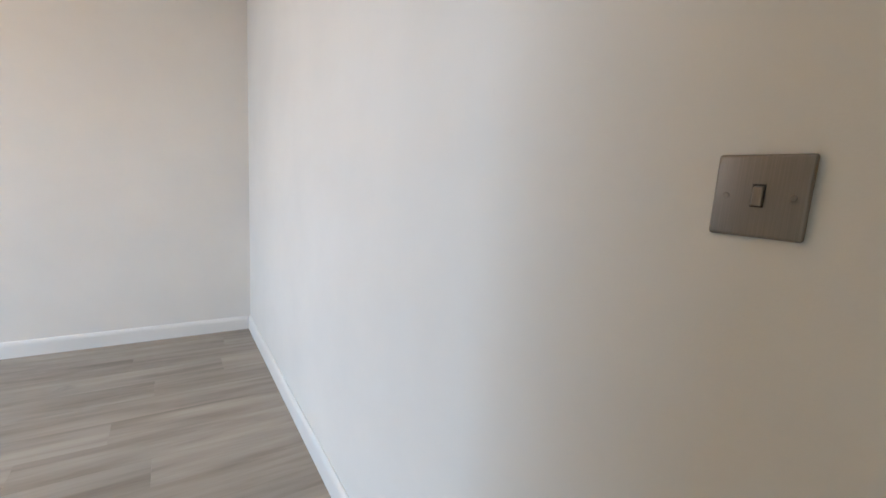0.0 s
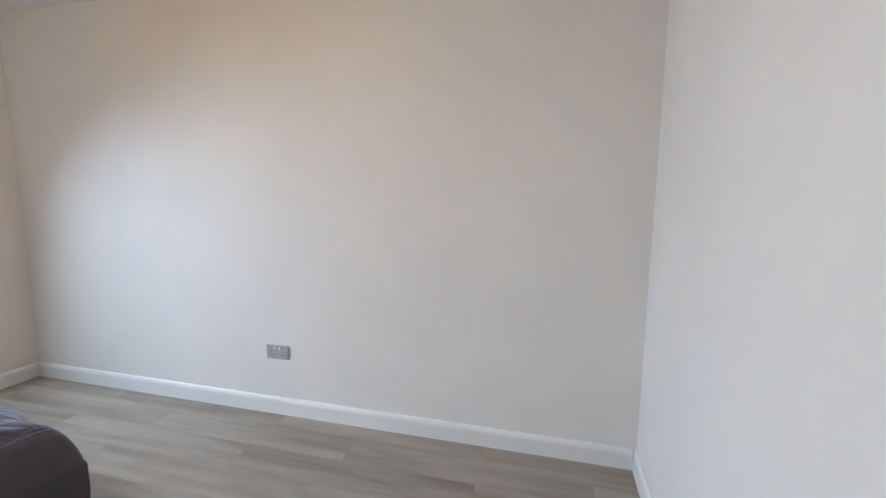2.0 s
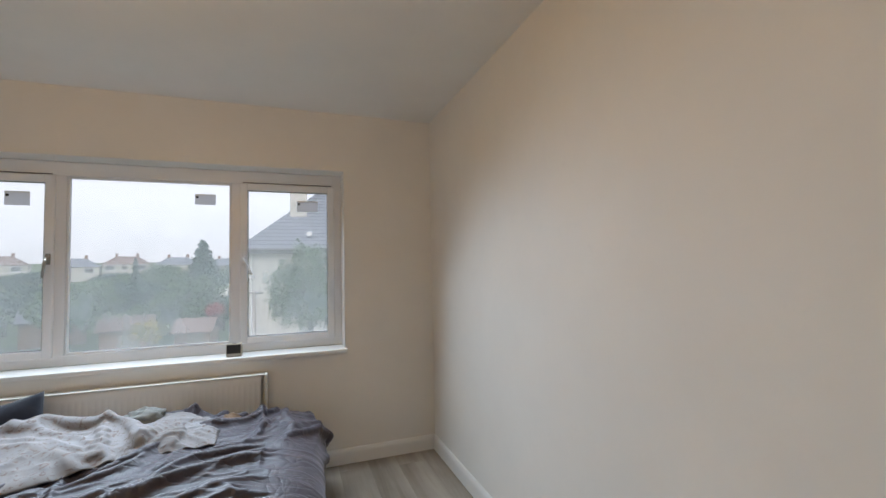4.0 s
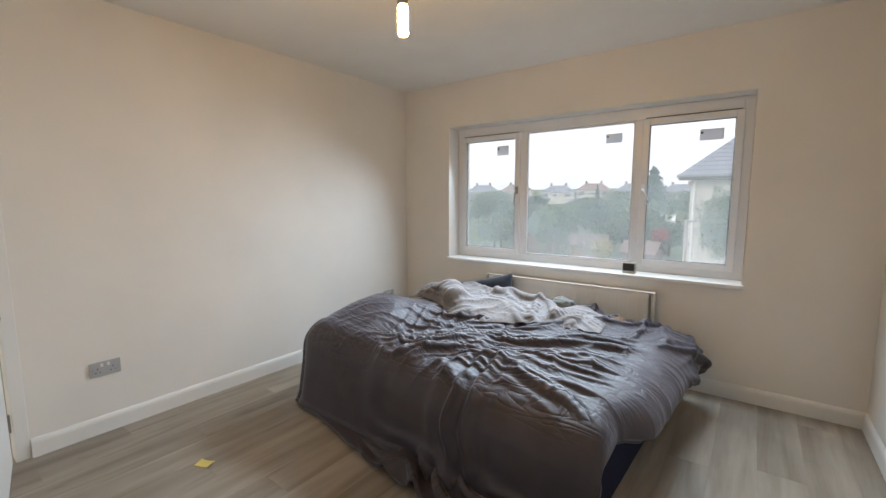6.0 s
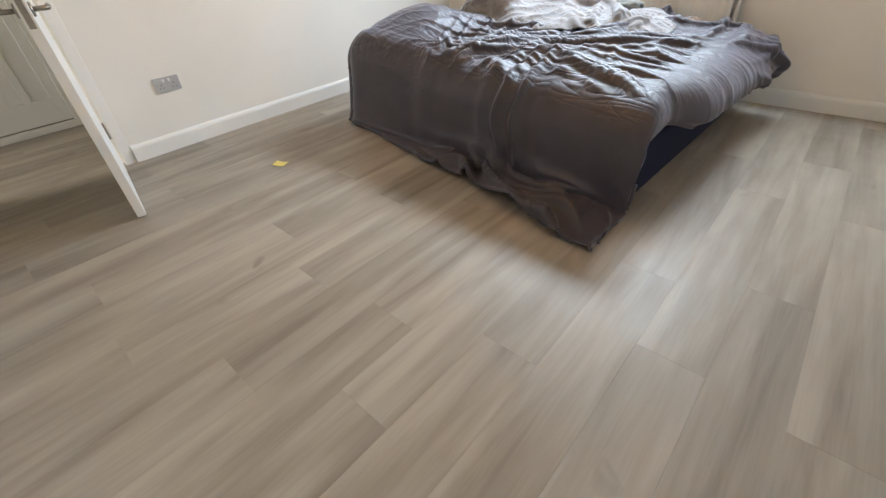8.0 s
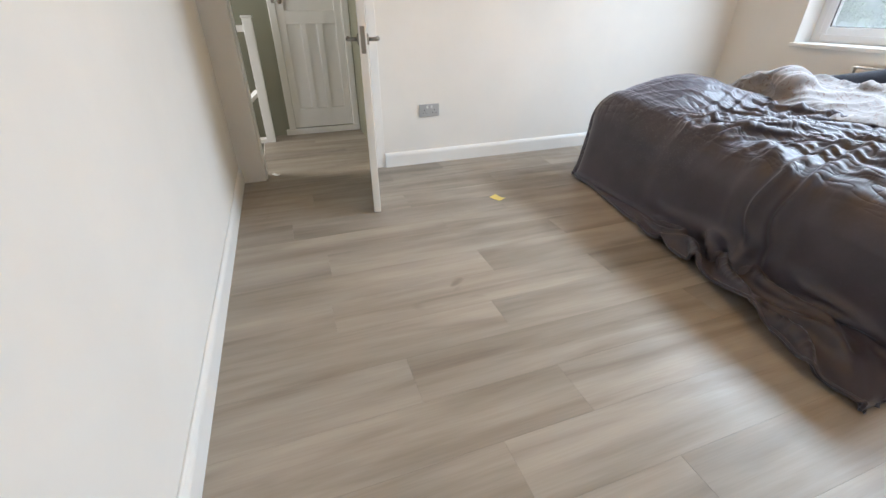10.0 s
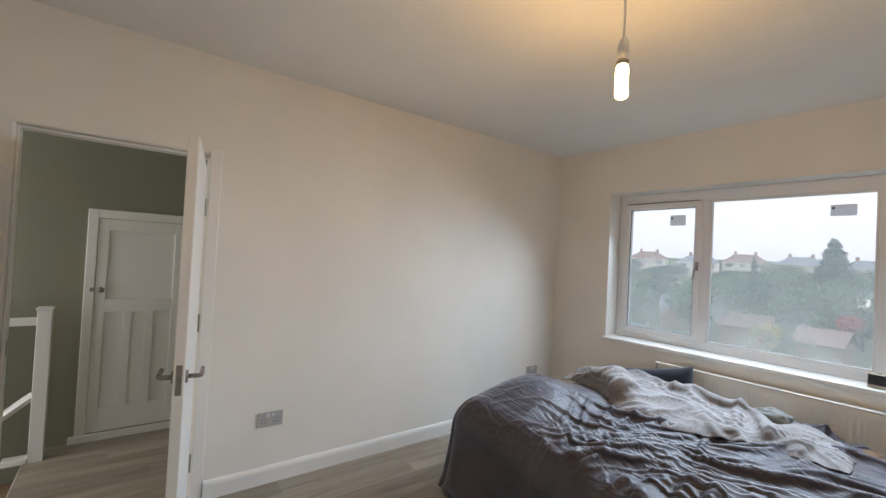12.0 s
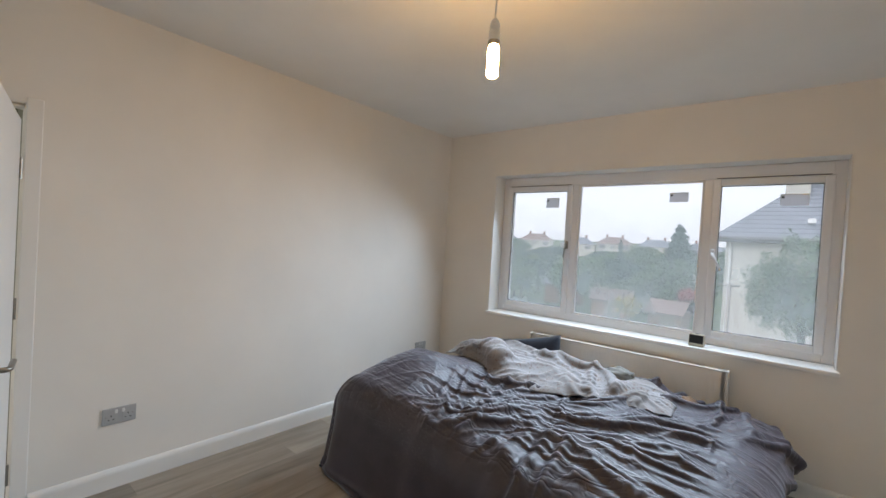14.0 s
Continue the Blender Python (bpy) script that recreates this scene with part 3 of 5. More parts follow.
# ---- sockets and switches ----
def socket(m, name="double_socket"):
    s = thing(name, m, "satin steel double power socket on the wall", "power socket", "wall sockets")
    w, h, d = 0.153, 0.088, 0.009
    part("face_plate", box((-w / 2, -d, -h / 2), (w / 2, -0.0005, h / 2), 0.003, 3), PLATE, s)
    for c in (-0.038, 0.038):
        ins = part("outlet", box((c - 0.026, -d - 0.0008, -0.034), (c + 0.026, -d + 0.001, 0.012), 0.002), PLATE, s)
        for px, pz, pw, ph in ((0.0, 0.003, 0.0045, 0.009), (-0.011, -0.018, 0.008, 0.0045), (0.011, -0.018, 0.008, 0.0045)):
            part("pin_hole", box((c + px - pw / 2, -d - 0.0016, pz - ph / 2), (c + px + pw / 2, -d - 0.0009, pz + ph / 2)), BLACK, ins)
        part("rocker", box((c * 0.42 - 0.007, -d - 0.004, 0.014), (c * 0.42 + 0.007, -d + 0.001, 0.034), 0.002), PLASTIC, s, "small white rocker")
        part("screw", lathe([(0.002, -0.0016), (0.003, -0.0012), (0.003, 0.0)], 10, None, (c * 1.58, -d, 0.0), "Y"), STEEL, s)
    return s


def on_wall(x, y, z, turn):
    return pose(x, y, z, 0, 0, turn)


socket(on_wall(0.0, 1.372, 0.398, 90))
socket(on_wall(0.0, 3.835, 0.400, 90))
socket(on_wall(WIDE, 2.067, 0.402, -90))


def wall_switch(m, name="light_switch"):
    s = thing(name, m, "antique steel single light switch on the wall", "light switch")
    w, d = 0.0865, 0.008
    part("face_plate", box((-w / 2, -d, -w / 2), (w / 2, -0.0005, w / 2), 0.004, 3), BRASS, s)
    t = bmesh.new()
    add_box(t, (-0.0052, -d - 0.004, -0.0105), (0.0052, -d + 0.001, 0.0105), 0.002)
    part("rocker", t, BRASS, s)
    part("rocker_slot", box((-0.0060, -d - 0.0006, -0.0113), (0.0060, -d + 0.0005, 0.0125)), BLACK, s)
    for c in (-0.030, 0.030):
        part("screw", lathe([(0.002, -0.0014), (0.0032, -0.001), (0.0032, 0.0)], 10, None, (c, -d, 0.0), "Y"), BRASS, s)


wall_switch(on_wall(0.318, 0.0, 1.285, 180))


# ---- the door ----
def door():
    d = thing("door_1", pose(0, 0, 0), "white flush bedroom door standing open into the room", "door", kind="structure")
    fr = bmesh.new()
    add_box(fr, (-0.121, DOOR_B + 0.001, 0.0), (0.006, DOOR_B + 0.061, DOOR_H + 0.03), 0.004)
    part("door_jamb", fr, GLOSS, d)
    part("latch_jamb", box((-0.10, DOOR_A - 0.0, 0.0), (-0.03, DOOR_A + 0.012, DOOR_H - 0.001), 0.004), GLOSS, d)
    part("head_jamb", box((-0.10, DOOR_A + 0.012, DOOR_H - 0.016), (-0.03, DOOR_B, DOOR_H - 0.001), 0.004), GLOSS, d)
    part("strike_plate", box((-0.075, DOOR_A + 0.0122, 0.90), (-0.05, DOOR_A + 0.0142, 0.97), 0.001), STEEL, d)
    pivot = pose(0.008, DOOR_B - 0.014, 0.0, 0, 0, -9.7)
    leaf = part("leaf", box((0.004, -0.040, 0.008), (0.800, 0.0, 1.905), 0.003), GLOSS, d)
    leaf.matrix_world = pivot
    lever = bmesh.new()
    for s in (-1, 1):
        y = -0.040 if s < 0 else 0.0
        lathe([(0.026, 0.0), (0.026, 0.006), (0.023, 0.009)] if s > 0 else [(0.023, -0.009), (0.026, -0.006), (0.026, 0.0)], 24, lever, (0.742, y, 0.925), "Y")
        tube([(0.742, y + s * 0.004, 0.925), (0.742, y + s * 0.044, 0.925), (0.737, y + s * 0.052, 0.925), (0.725, y + s * 0.056, 0.925), (0.625, y + s * 0.056, 0.925)], 0.0095, 14, lever)
    part("door_handle", lever, STEEL, leaf, "brushed steel lever handle", True)
    part("latch_plate", box((0.7985, -0.031, 0.865), (0.8012, -0.009, 0.985), 0.0008), STEEL, leaf)
    part("latch_bolt", box((0.800, -0.026, 0.915), (0.809, -0.014, 0.935), 0.002), STEEL, leaf)
    for z in (0.23, 1.02, 1.68):
        hg = bmesh.new()
        lathe([(0.006, -0.05), (0.006, 0.05)], 12, hg, (0.0, 0.004, z))
        add_box(hg, (0.0, -0.030, z - 0.05), (0.0035, 0.001, z + 0.05))
        part("hinge", hg, STEEL, leaf)


door()



# ---- the bed ----
def smooth_step(a, b, x):
    t = max(0.0, min(1.0, (x - a) / (b - a)))
    return t * t * (3 - 2 * t)


def wave(x, y, z=0.0):
    return noise.noise(Vector((x, y, z)))


def fold(x, y, z=0.0):
    """Soft long ridges between narrow valleys, 0 to 1."""
    return (1.0 - min(1.0, 1.7 * abs(wave(x, y, z)))) ** 1.5


NETS = {}


def buckle(base, seed, grow_x, grow_y, rounds=110, cap=0.05, weight=0.00012):
    """Lets a cloth that is too large for its bed find its own folds: base is the net it lies on, seed the first
    heights above it, grow_x and grow_y by how much it is too long along and across."""
    du, dv = np.gradient(base, axis=1), np.gradient(base, axis=0)
    n = np.cross(du, dv)
    n /= np.linalg.norm(n, axis=2, keepdims=True) + 1e-9
    p = base + n * seed[..., None]
    gx, gy = 1 + grow_x[..., None], 1 + grow_y[..., None]

    def family(axis, stride, offset, stiff, grow):
        step = 2 * stride
        size = base.shape[axis]
        first = np.arange(offset, size - stride, step)
        second = first + stride
        pick = (lambda a, k: a[:, k]) if axis == 1 else (lambda a, k: a[k])
        length = np.zeros(pick(base, first).shape[:2])
        for m in range(stride):
            length += np.linalg.norm(pick(base, first + m + 1) - pick(base, first + m), axis=2)
        return axis, first, second, stiff, length[..., None] * 0.5 * (pick(grow, first) + pick(grow, second))

    families = []
    for axis, grow in ((1, gx), (0, gy)):
        for stride, stiff in ((1, 1.0), (2, 0.35), (4, 0.12)):
            families += [family(axis, stride, o, stiff, grow) for o in range(2 * stride) if o < stride or stride > 1 or o == 1]
    diag = np.linalg.norm(base[1:, 1:] - base[:-1, :-1], axis=2, keepdims=True) * 0.5 * (gx[:-1, :-1] + gy[1:, 1:])
    anti = np.linalg.norm(base[1:, :-1] - base[:-1, 1:], axis=2, keepdims=True) * 0.5 * (gx[:-1, :-1] + gy[1:, 1:])
    for r in range(rounds):
        for axis, a, b, stiff, length in families:
            pa, pb = (p[:, a], p[:, b]) if axis == 1 else (p[a], p[b])
            d = pb - pa
            size = np.sqrt((d * d).sum(2, keepdims=True)) + 1e-9
            d *= 0.5 * stiff * (size - length) / size
            if axis == 1:
                p[:, a] += d
                p[:, b] -= d
            else:
                p[a] += d
                p[b] -= d
        for one, two, length in (((slice(None, -1), slice(None, -1)), (slice(1, None), slice(1, None)), diag), ((slice(None, -1), slice(1, None)), (slice(1, None), slice(None, -1)), anti)):
            d = p[two] - p[one]
            size = np.sqrt((d * d).sum(2, keepdims=True)) + 1e-9
            d *= 0.15 * (size - length) / size
            p[one] += d
            p[two] -= d
        off = p - base
        h = (off * n).sum(2, keepdims=True)
        side = off - h * n
        if r % 8 == 0:
            soft = h.copy()
            soft[1:-1, 1:-1] += 0.12 * (h[2:, 1:-1] + h[:-2, 1:-1] + h[1:-1, 2:] + h[1:-1, :-2] - 4 * h[1:-1, 1:-1])
            h = soft
        p = base + 0.88 * side + np.clip(h - weight, 0.0, cap) * n
    return p


def sheet(rows, name, material, parent, thick, lift=None, grow=None, cap=0.05, heap=None):
    """A cloth from a net of places; lift(i, j, place) seeds its folds and grow(i, j, place) says how far it is too large."""
    net = np.array(rows)
    if lift:
        down, across = net.shape[:2]
        du, dv = np.gradient(net, axis=1), np.gradient(net, axis=0)
        n = np.cross(du, dv)
        n /= np.linalg.norm(n, axis=2, keepdims=True) + 1e-9
        big = np.array([[heap(i, j, net[j, i]) for i in range(across)] for j in range(down)])
        h = np.array([[lift(i, j, net[j, i]) for i in range(across)] for j in range(down)])
        g = np.array([[grow(i, j, net[j, i]) for i in range(across)] for j in range(down)])
        net = buckle(net + n * big[..., None], h, g[..., 0], g[..., 1], cap=cap)
        net[..., 2] = np.maximum(net[..., 2], 0.004)
    NETS[name] = net
    bm = bmesh.new()
    v = [[bm.verts.new(p) for p in row] for row in net.tolist()]
    for a, b in zip(v, v[1:]):
        for k in range(len(a) - 1):
            bm.faces.new((a[k], a[k + 1], b[k + 1], b[k]))
    me = bpy.data.meshes.new(name)
    bm.to_mesh(me)
    bm.free()
    me.materials.append(material)
    for p in me.polygons:
        p.use_smooth = True
    ob = new(name, me)
    if parent:
        ob.parent = parent
    sol = ob.modifiers.new("thickness", "SOLIDIFY")
    sol.thickness, sol.offset = thick, -1.0
    return ob


def bed():
    b = thing("bed", pose(2.665, 2.335, 0.0, 0, 0, -2.5), "navy fabric divan bed under the window", "bed")
    base = box((-1.86, 0.0, 0.03), (0.0, 1.64, 0.30), 0.02, 3)
    part("divan_base", base, NAVY, b, "navy fabric divan base")
    part("mattress", box((-1.84, 0.02, 0.301), (-0.01, 1.62, 0.455), 0.05, 4), MATTRESS, b)
    for x in (-1.76, -0.1):
        for y in (0.1, 1.52):
            part("foot", lathe([(0.02, 0.0), (0.024, 0.004), (0.024, 0.031)], 16, None, (x, y, 0.0)), BLACK, b)
    return b


bed()


def top_height(x, y):
    hump = 0.165 * math.exp(-((x - 0.86) / 0.34) ** 2 - ((y - 2.84) / 0.46) ** 2)
    dip = -0.035 * math.exp(-((x - 1.55) / 0.4) ** 2 - ((y - 3.0) / 0.5) ** 2)
    return 0.505 - 0.045 * smooth_step(2.0, 2.6, x) * smooth_step(2.9, 3.7, y) + hump + dip + 0.02 * wave(x * 2.1, y * 2.1, 3.3)


# soft upright folds over the foot end: middle, half width, height
GATHERS = ((1.40, 0.075, 0.020), (1.84, 0.055, 0.026), (1.98, 0.036, 0.044), (2.10, 0.032, 0.040), (2.22, 0.060, 0.022))


def duvet():
    """A cover over the bed: hangs to the floor at the foot and one side, puffs over the other side, one corner lies on the floor."""
    left_hem, left_flat, right_flat = 0.565, 0.82, 2.58
    nl, nt, nr = 50, 262, 50
    fa, fb, fc, ft = 25, 52, 36, 222
    rows = []

    def front(x, part_name, f):
        """Outward reach past the flat top and drop, along the foot end."""
        top = top_height(x, 2.46)
        right = smooth_step(1.3, 2.62, x)
        edge = 0.10 * right
        floor_y = 2.245 - 0.045 * right
        hem_y = 2.235 - 0.175 * smooth_step(0.7, 1.8, x) - 0.19 * smooth_step(1.7, 2.62, x)
        if part_name == "arc":
            a = f * math.pi / 2
            return edge * f + 0.17 * math.sin(a), 0.17 * (1 - math.cos(a))
        if part_name == "hang":
            y1 = 2.46 - edge - 0.17
            return 2.46 - (y1 + (floor_y - y1) * f ** 1.4) + 0.02 * right * math.sin(math.pi * f), 0.17 + (top - 0.17 - 0.012) * f
        return 2.46 - (floor_y + (hem_y - floor_y) * f), top - 0.012 + 0.006 * f

    def across(i, y, over):
        """Unfolded place i across the bed: x, side reach, drop."""
        if i < nl:
            f = 1 - i / nl
            if f < 0.42:
                a = f / 0.42 * math.pi / 2
                return left_flat, 0.19 * math.sin(a), 0.19 * (1 - math.cos(a))
            g = (f - 0.42) / 0.58
            return left_flat, 0.19 + (left_flat - left_hem - 0.19) * g ** 1.3, 0.19 + 0.42 * g
        if i <= nl + nt:
            f = (i - nl) / nt
            return left_flat + (right_flat - left_flat + 0.055 * max(0.0, y - 2.4)) * f, 0.0, 0.0
        f = (i - nl - nt) / nr
        x = right_flat + 0.055 * max(0.0, y - 2.4)
        a = min(1.0, f / 0.72) * math.radians(100)
        r = 0.095 + 0.130 * over
        reach, drop = r * math.sin(a), (0.105 + 0.055 * over) * (1 - math.cos(a))
        if f > 0.72:
            g = (f - 0.72) / 0.28
            drop += 0.03 * g * over
            reach -= 0.06 * g * over
        return x, reach, drop

    plan = [("lay", 1 - k / fc) for k in range(fc)] + [("hang", 1 - k / fb) for k in range(fb)] + [("arc", 1 - k / fa) for k in range(fa)] + [("top", k / ft) for k in range(ft + 1)]
    for kind, f in plan:
        row = []
        for i in range(nl + nt + nr + 1):
            y = 2.46 + (1.50 * f if kind == "top" else 0.0)
            over = (0.20 + 0.80 * smooth_step(2.44, 2.70, y)) * (1 - 0.25 * smooth_step(3.6, 3.95, y)) if kind == "top" else {"arc": 0.20, "hang": 0.26 - 0.16 * f, "lay": 0.10 * (1 - f)}[kind]
            x0, hx, vx = across(i, y, over)
            hy, vy = (0.0, 0.0) if kind == "top" else front(min(x0, 2.62), kind, f)
            sign = -1 if i < nl else 1
            if hx > 0 and hy > 0 and sign < 0:
                k = max(hx, hy) / (hx ** 3 + hy ** 3) ** (1 / 3)
                hx, hy = hx * k, hy * k
            top = top_height(min(max(x0, 0.9), 2.6), min(max(y, 2.4), 3.9))
            drop = (vx ** 4 + vy ** 4) ** 0.25 if vx + vy > 0 else 0.0
            row.append((x0 + sign * hx, y - hy, max(0.012, top - drop)))
        rows.append(row)

    total = nl + nt + nr

    def regions(i, j, p):
        s = -0.5 + 3.3 * i / total
        t = -0.7 + 2.4 * j / (len(plan) - 1)
        x, y, z = p
        on_top = smooth_step(2.26, 2.50, y)
        calm = 0.15 + 0.85 * smooth_step(0.95, 1.4, x)
        return s, t, x, y, z, on_top, calm

    def warped(s, t):
        a = s + 0.22 * wave(s * 1.6, t * 1.6, 5.0)
        c = t + 0.22 * wave(s * 1.6, t * 1.6, 9.0)
        return a, c, 0.85 * a + 0.53 * c, -0.53 * a + 0.85 * c

    def fan(x, y):
        """Where the folds spread out from the middle of the bed to its open side."""
        return smooth_step(1.6, 1.95, x) * smooth_step(3.7, 3.3, y)

    def swing(x, y):
        return math.atan2(y - 2.72 + 0.10 * wave(x * 2.2, y * 2.2, 4.0), x - 1.20)

    def heaped(i, j, p):
        """The large folds that stand by themselves."""
        s, t, x, y, z, on_top, calm = regions(i, j, p)
        a, c, d, e = warped(s, t)
        spread = fan(x, y) * on_top * (1 - 0.80 * smooth_step(2.46, 2.74, x))
        rest = on_top * (1 - fan(x, y))
        far = math.hypot(x - 1.45, y - 2.72)
        # crossing creases in the middle, a few long soft ones over the hump
        h = 0.046 * fold(d * 0.8, e * 3.4, 1.0) ** 2.4 * calm * rest
        h += 0.032 * fold(d * 1.2, e * 7.5, 3.7) ** 2.6 * calm * rest
        h += 0.028 * fold(a * 4.4 - 0.8 * c, c * 1.5, 7.0) ** 2.6 * calm * rest
        h += 0.010 * on_top * (1 - calm) * fold(e * 0.7 + 0.3 * d, d * 2.6, 2.2) ** 2.5
        # long pleats that run to the open side
        h += spread * 0.046 * fold(far * 0.8, swing(x, y) * 4.2, 3.3) ** 2.3
        patchy = smooth_step(-0.3, 0.35, wave(x * 3.1, y * 3.1, 12.0))
        h += spread * (0.012 + 0.024 * patchy) * fold(far * 1.0, swing(x, y) * 9.5, 8.3) ** 2.3
        h += spread * (0.013 - 0.009 * patchy) * fold(far * 1.9, swing(x, y) * 17.0, 1.3) ** 2.0
        # creases that cross the pleats
        h += on_top * calm * 0.020 * (1 - smooth_step(2.45, 2.70, x)) * smooth_step(0.0, 0.4, wave(x * 2.3 + 4, y * 2.3, 3.0)) * fold(a * 5.5 + 2.2 * c, c * 1.2 - 0.5 * a, 15.0) ** 2.4
        hang = 1.0 - on_top
        gather = smooth_step(2.74, 2.50, y) * smooth_step(0.02, 0.16, z)
        for mid, wide, tall in GATHERS:
            lean = x + 0.10 * (z - 0.3) + 0.07 * wave(x * 2.0, z * 4.5, mid * 3) - 0.10 * (mid - 2.0) * (0.5 - z)
            h += gather * tall * math.exp(-((lean - mid) / wide) ** 2) * (0.7 + 0.3 * wave(mid * 9, z * 5, 2.0))
        dx = a + 0.35 * c
        h += hang * 0.032 * (0.5 + 0.5 * wave(dx * 2.0, c * 0.8, 6.0)) * (0.45 + 0.55 * smooth_step(1.0, 1.8, x))
        low = hang * smooth_step(0.20, 0.05, z) * smooth_step(1.3, 1.9, x) * (1 - 0.75 * smooth_step(2.38, 2.58, x))
        h += 0.075 * low * fold(a * 1.4, c * 6.5 + 1.5 * a, 3.0) ** 2.2
        return h

    def seeds(i, j, p):
        s, t, x, y, z, on_top, calm = regions(i, j, p)
        a, c, d, e = warped(s, t)
        open_side = fan(x, y)
        h = 0.014 * fold(d * 1.4, e * 9.0, 5.0) ** 1.8 * on_top * (1 - open_side) * calm
        h += 0.012 * open_side * on_top * fold(math.hypot(x - 1.45, y - 2.72) * 1.1, swing(x, y) * 14.0, 6.1) ** 1.6
        h += 0.004 * (1 - on_top) * (1 + wave((a + 0.4 * c) * 6.0, c * 2.5, 8.0))
        return h + 0.0015 * (1 + wave(a * 9, c * 9, 1.5))

    def too_large(i, j, p):
        s, t, x, y, z, on_top, calm = regions(i, j, p)
        busy = smooth_step(-0.35, 0.2, wave(s * 1.4 + 3, t * 1.4, 2.0))
        open_side = fan(x, y)
        gx = on_top * calm * (0.024 + 0.060 * busy) * (1 - 0.7 * open_side) + 0.012 * on_top
        gy = on_top * calm * (0.026 + 0.065 * busy) * (1 - 0.3 * open_side) + 0.014 * on_top * open_side + 0.012 * on_top
        hang = (1 - on_top) * (0.3 + 0.7 * smooth_step(1.2, 1.8, x))
        low = hang * smooth_step(0.20, 0.05, z) * smooth_step(1.3, 1.9, x)
        even = 1 - 0.85 * smooth_step(2.48, 2.72, x)
        return (gx + 0.020 * hang) * even, (gy + 0.014 * hang + 0.06 * low) * even

    d = thing("duvet", pose(0, 0, 0), "crumpled charcoal grey cotton duvet spread over the bed", "duvet")
    sheet(rows, "cover", DUVET, d, 0.014, seeds, too_large, 0.05, heaped)
    net = NETS["cover"]
    low = Vector((0, 0, -0.004))
    part("hem", tube([Vector(p) + low for p in net[fc:, -1][::2]], 0.0075, 6), DUVET, d, "stitched open hem of the cover", True)
    part("hem", tube([Vector((p[0], p[1], max(p[2], 0.008))) for p in net[0][::2]], 0.0065, 6), DUVET, d, "stitched hem lying on the floor", True)
    for k in range(6):
        p = net[fc + fb + fa + 42 + 33 * k, -2]
        part("button", lathe([(0.006, -0.002), (0.008, 0.0), (0.006, 0.002)], 12, None, (p[0], p[1], p[2]), "X"), BLACK, d, "dark button on the open hem")
    return d


duvet()


def throw_blanket():
    """A thin cover pushed together into a heap, with a rolled edge at its upper end."""
    nu, nv = 200, 90
    rows = []
    for j in range(nv + 1):
        v = j / nv
        row = []
        for i in range(nu + 1):
            u = i / nu
            lead = 3.46 - 0.29 * math.exp(-((u - 0.47) / 0.27) ** 2) + 0.04 * wave(u * 6, 0.0, 4.0)
            back = 3.62 + 0.34 * smooth_step(0.02, 0.3, u) - 0.16 * smooth_step(0.75, 1.0, u)
            x = 0.64 + 1.68 * u + 0.03 * wave(u * 3, v * 2, 2.2)
            y = lead + (back - lead) * v
            rim = min(1.0, 9.0 * min(u, 1 - u)) ** 0.5 * min(1.0, 7.0 * min(v + 0.02, 1.02 - v)) ** 0.5
            hill = 0.018 + 0.054 * smooth_step(0.05, 0.5, v) * (1 - 0.5 * smooth_step(0.45, 0.95, u))
            hill += 0.050 * math.exp(-((v - 0.16 - 1.3 * max(0.0, 0.34 - u)) / 0.13) ** 2) * (1 - smooth_step(0.3, 0.6, u))
            row.append((x, y, 0.515 + rim * max(0.0, hill) + 0.05 * math.exp(-((x - 0.86) / 0.36) ** 2) * smooth_step(3.7, 3.3, y)))
        rows.append(row)

    def heaped(i, j, p):
        x, y, z = p
        a, c = x + 0.15 * wave(x * 2.5, y * 2.5, 1.0), y + 0.15 * wave(x * 2.5, y * 2.5, 6.0)
        edge = min(1.0, 6 * min(i / nu, 1 - i / nu), 6 * min(j / nv, 1 - j / nv))
        d, e = 0.85 * a - 0.53 * c, 0.53 * a + 0.85 * c
        u = i / nu
        roll = 1 - smooth_step(0.30, 0.50, u)
        g, k = 0.80 * a + 0.60 * c, -0.60 * a + 0.80 * c
        return edge * (roll * (0.095 * fold(g * 0.7, k * 4.4 + 0.3, 4.2) ** 1.4 + 0.012 * fold(g * 1.2, k * 11.0, 1.2))
                       + (1 - 0.7 * roll) * (0.070 * fold(d * 1.3, e * 4.2, 2.6) ** 2.0 + 0.040 * fold(d * 4.0, e * 2.2, 5.5) ** 2.0))

    def seeds(i, j, p):
        x, y, z = p
        a, c = x + 0.20 * wave(x * 3, y * 3, 1.0), y + 0.20 * wave(x * 3, y * 3, 6.0)
        d, e = 0.88 * a - 0.47 * c, 0.47 * a + 0.88 * c
        return 0.016 * fold(d * 1.6, e * 4.6, 2.0) ** 1.4 + 0.012 * fold(d * 5.0, e * 2.0, 8.0) + 0.002 * (1 + wave(x * 17, y * 17, 3.0))

    def too_large(i, j, p):
        busy = smooth_step(-0.3, 0.3, wave(p[0] * 2.5, p[1] * 2.5, 7.0))
        return 0.03 + 0.05 * busy, 0.04 + 0.06 * busy

    ob = sheet(rows, "throw_blanket", BLANKET, None, 0.006, seeds, too_large, 0.06, heaped)
    return tagged(ob, "bunched white floral cotton throw lying on the bed", "blanket")


throw_blanket()


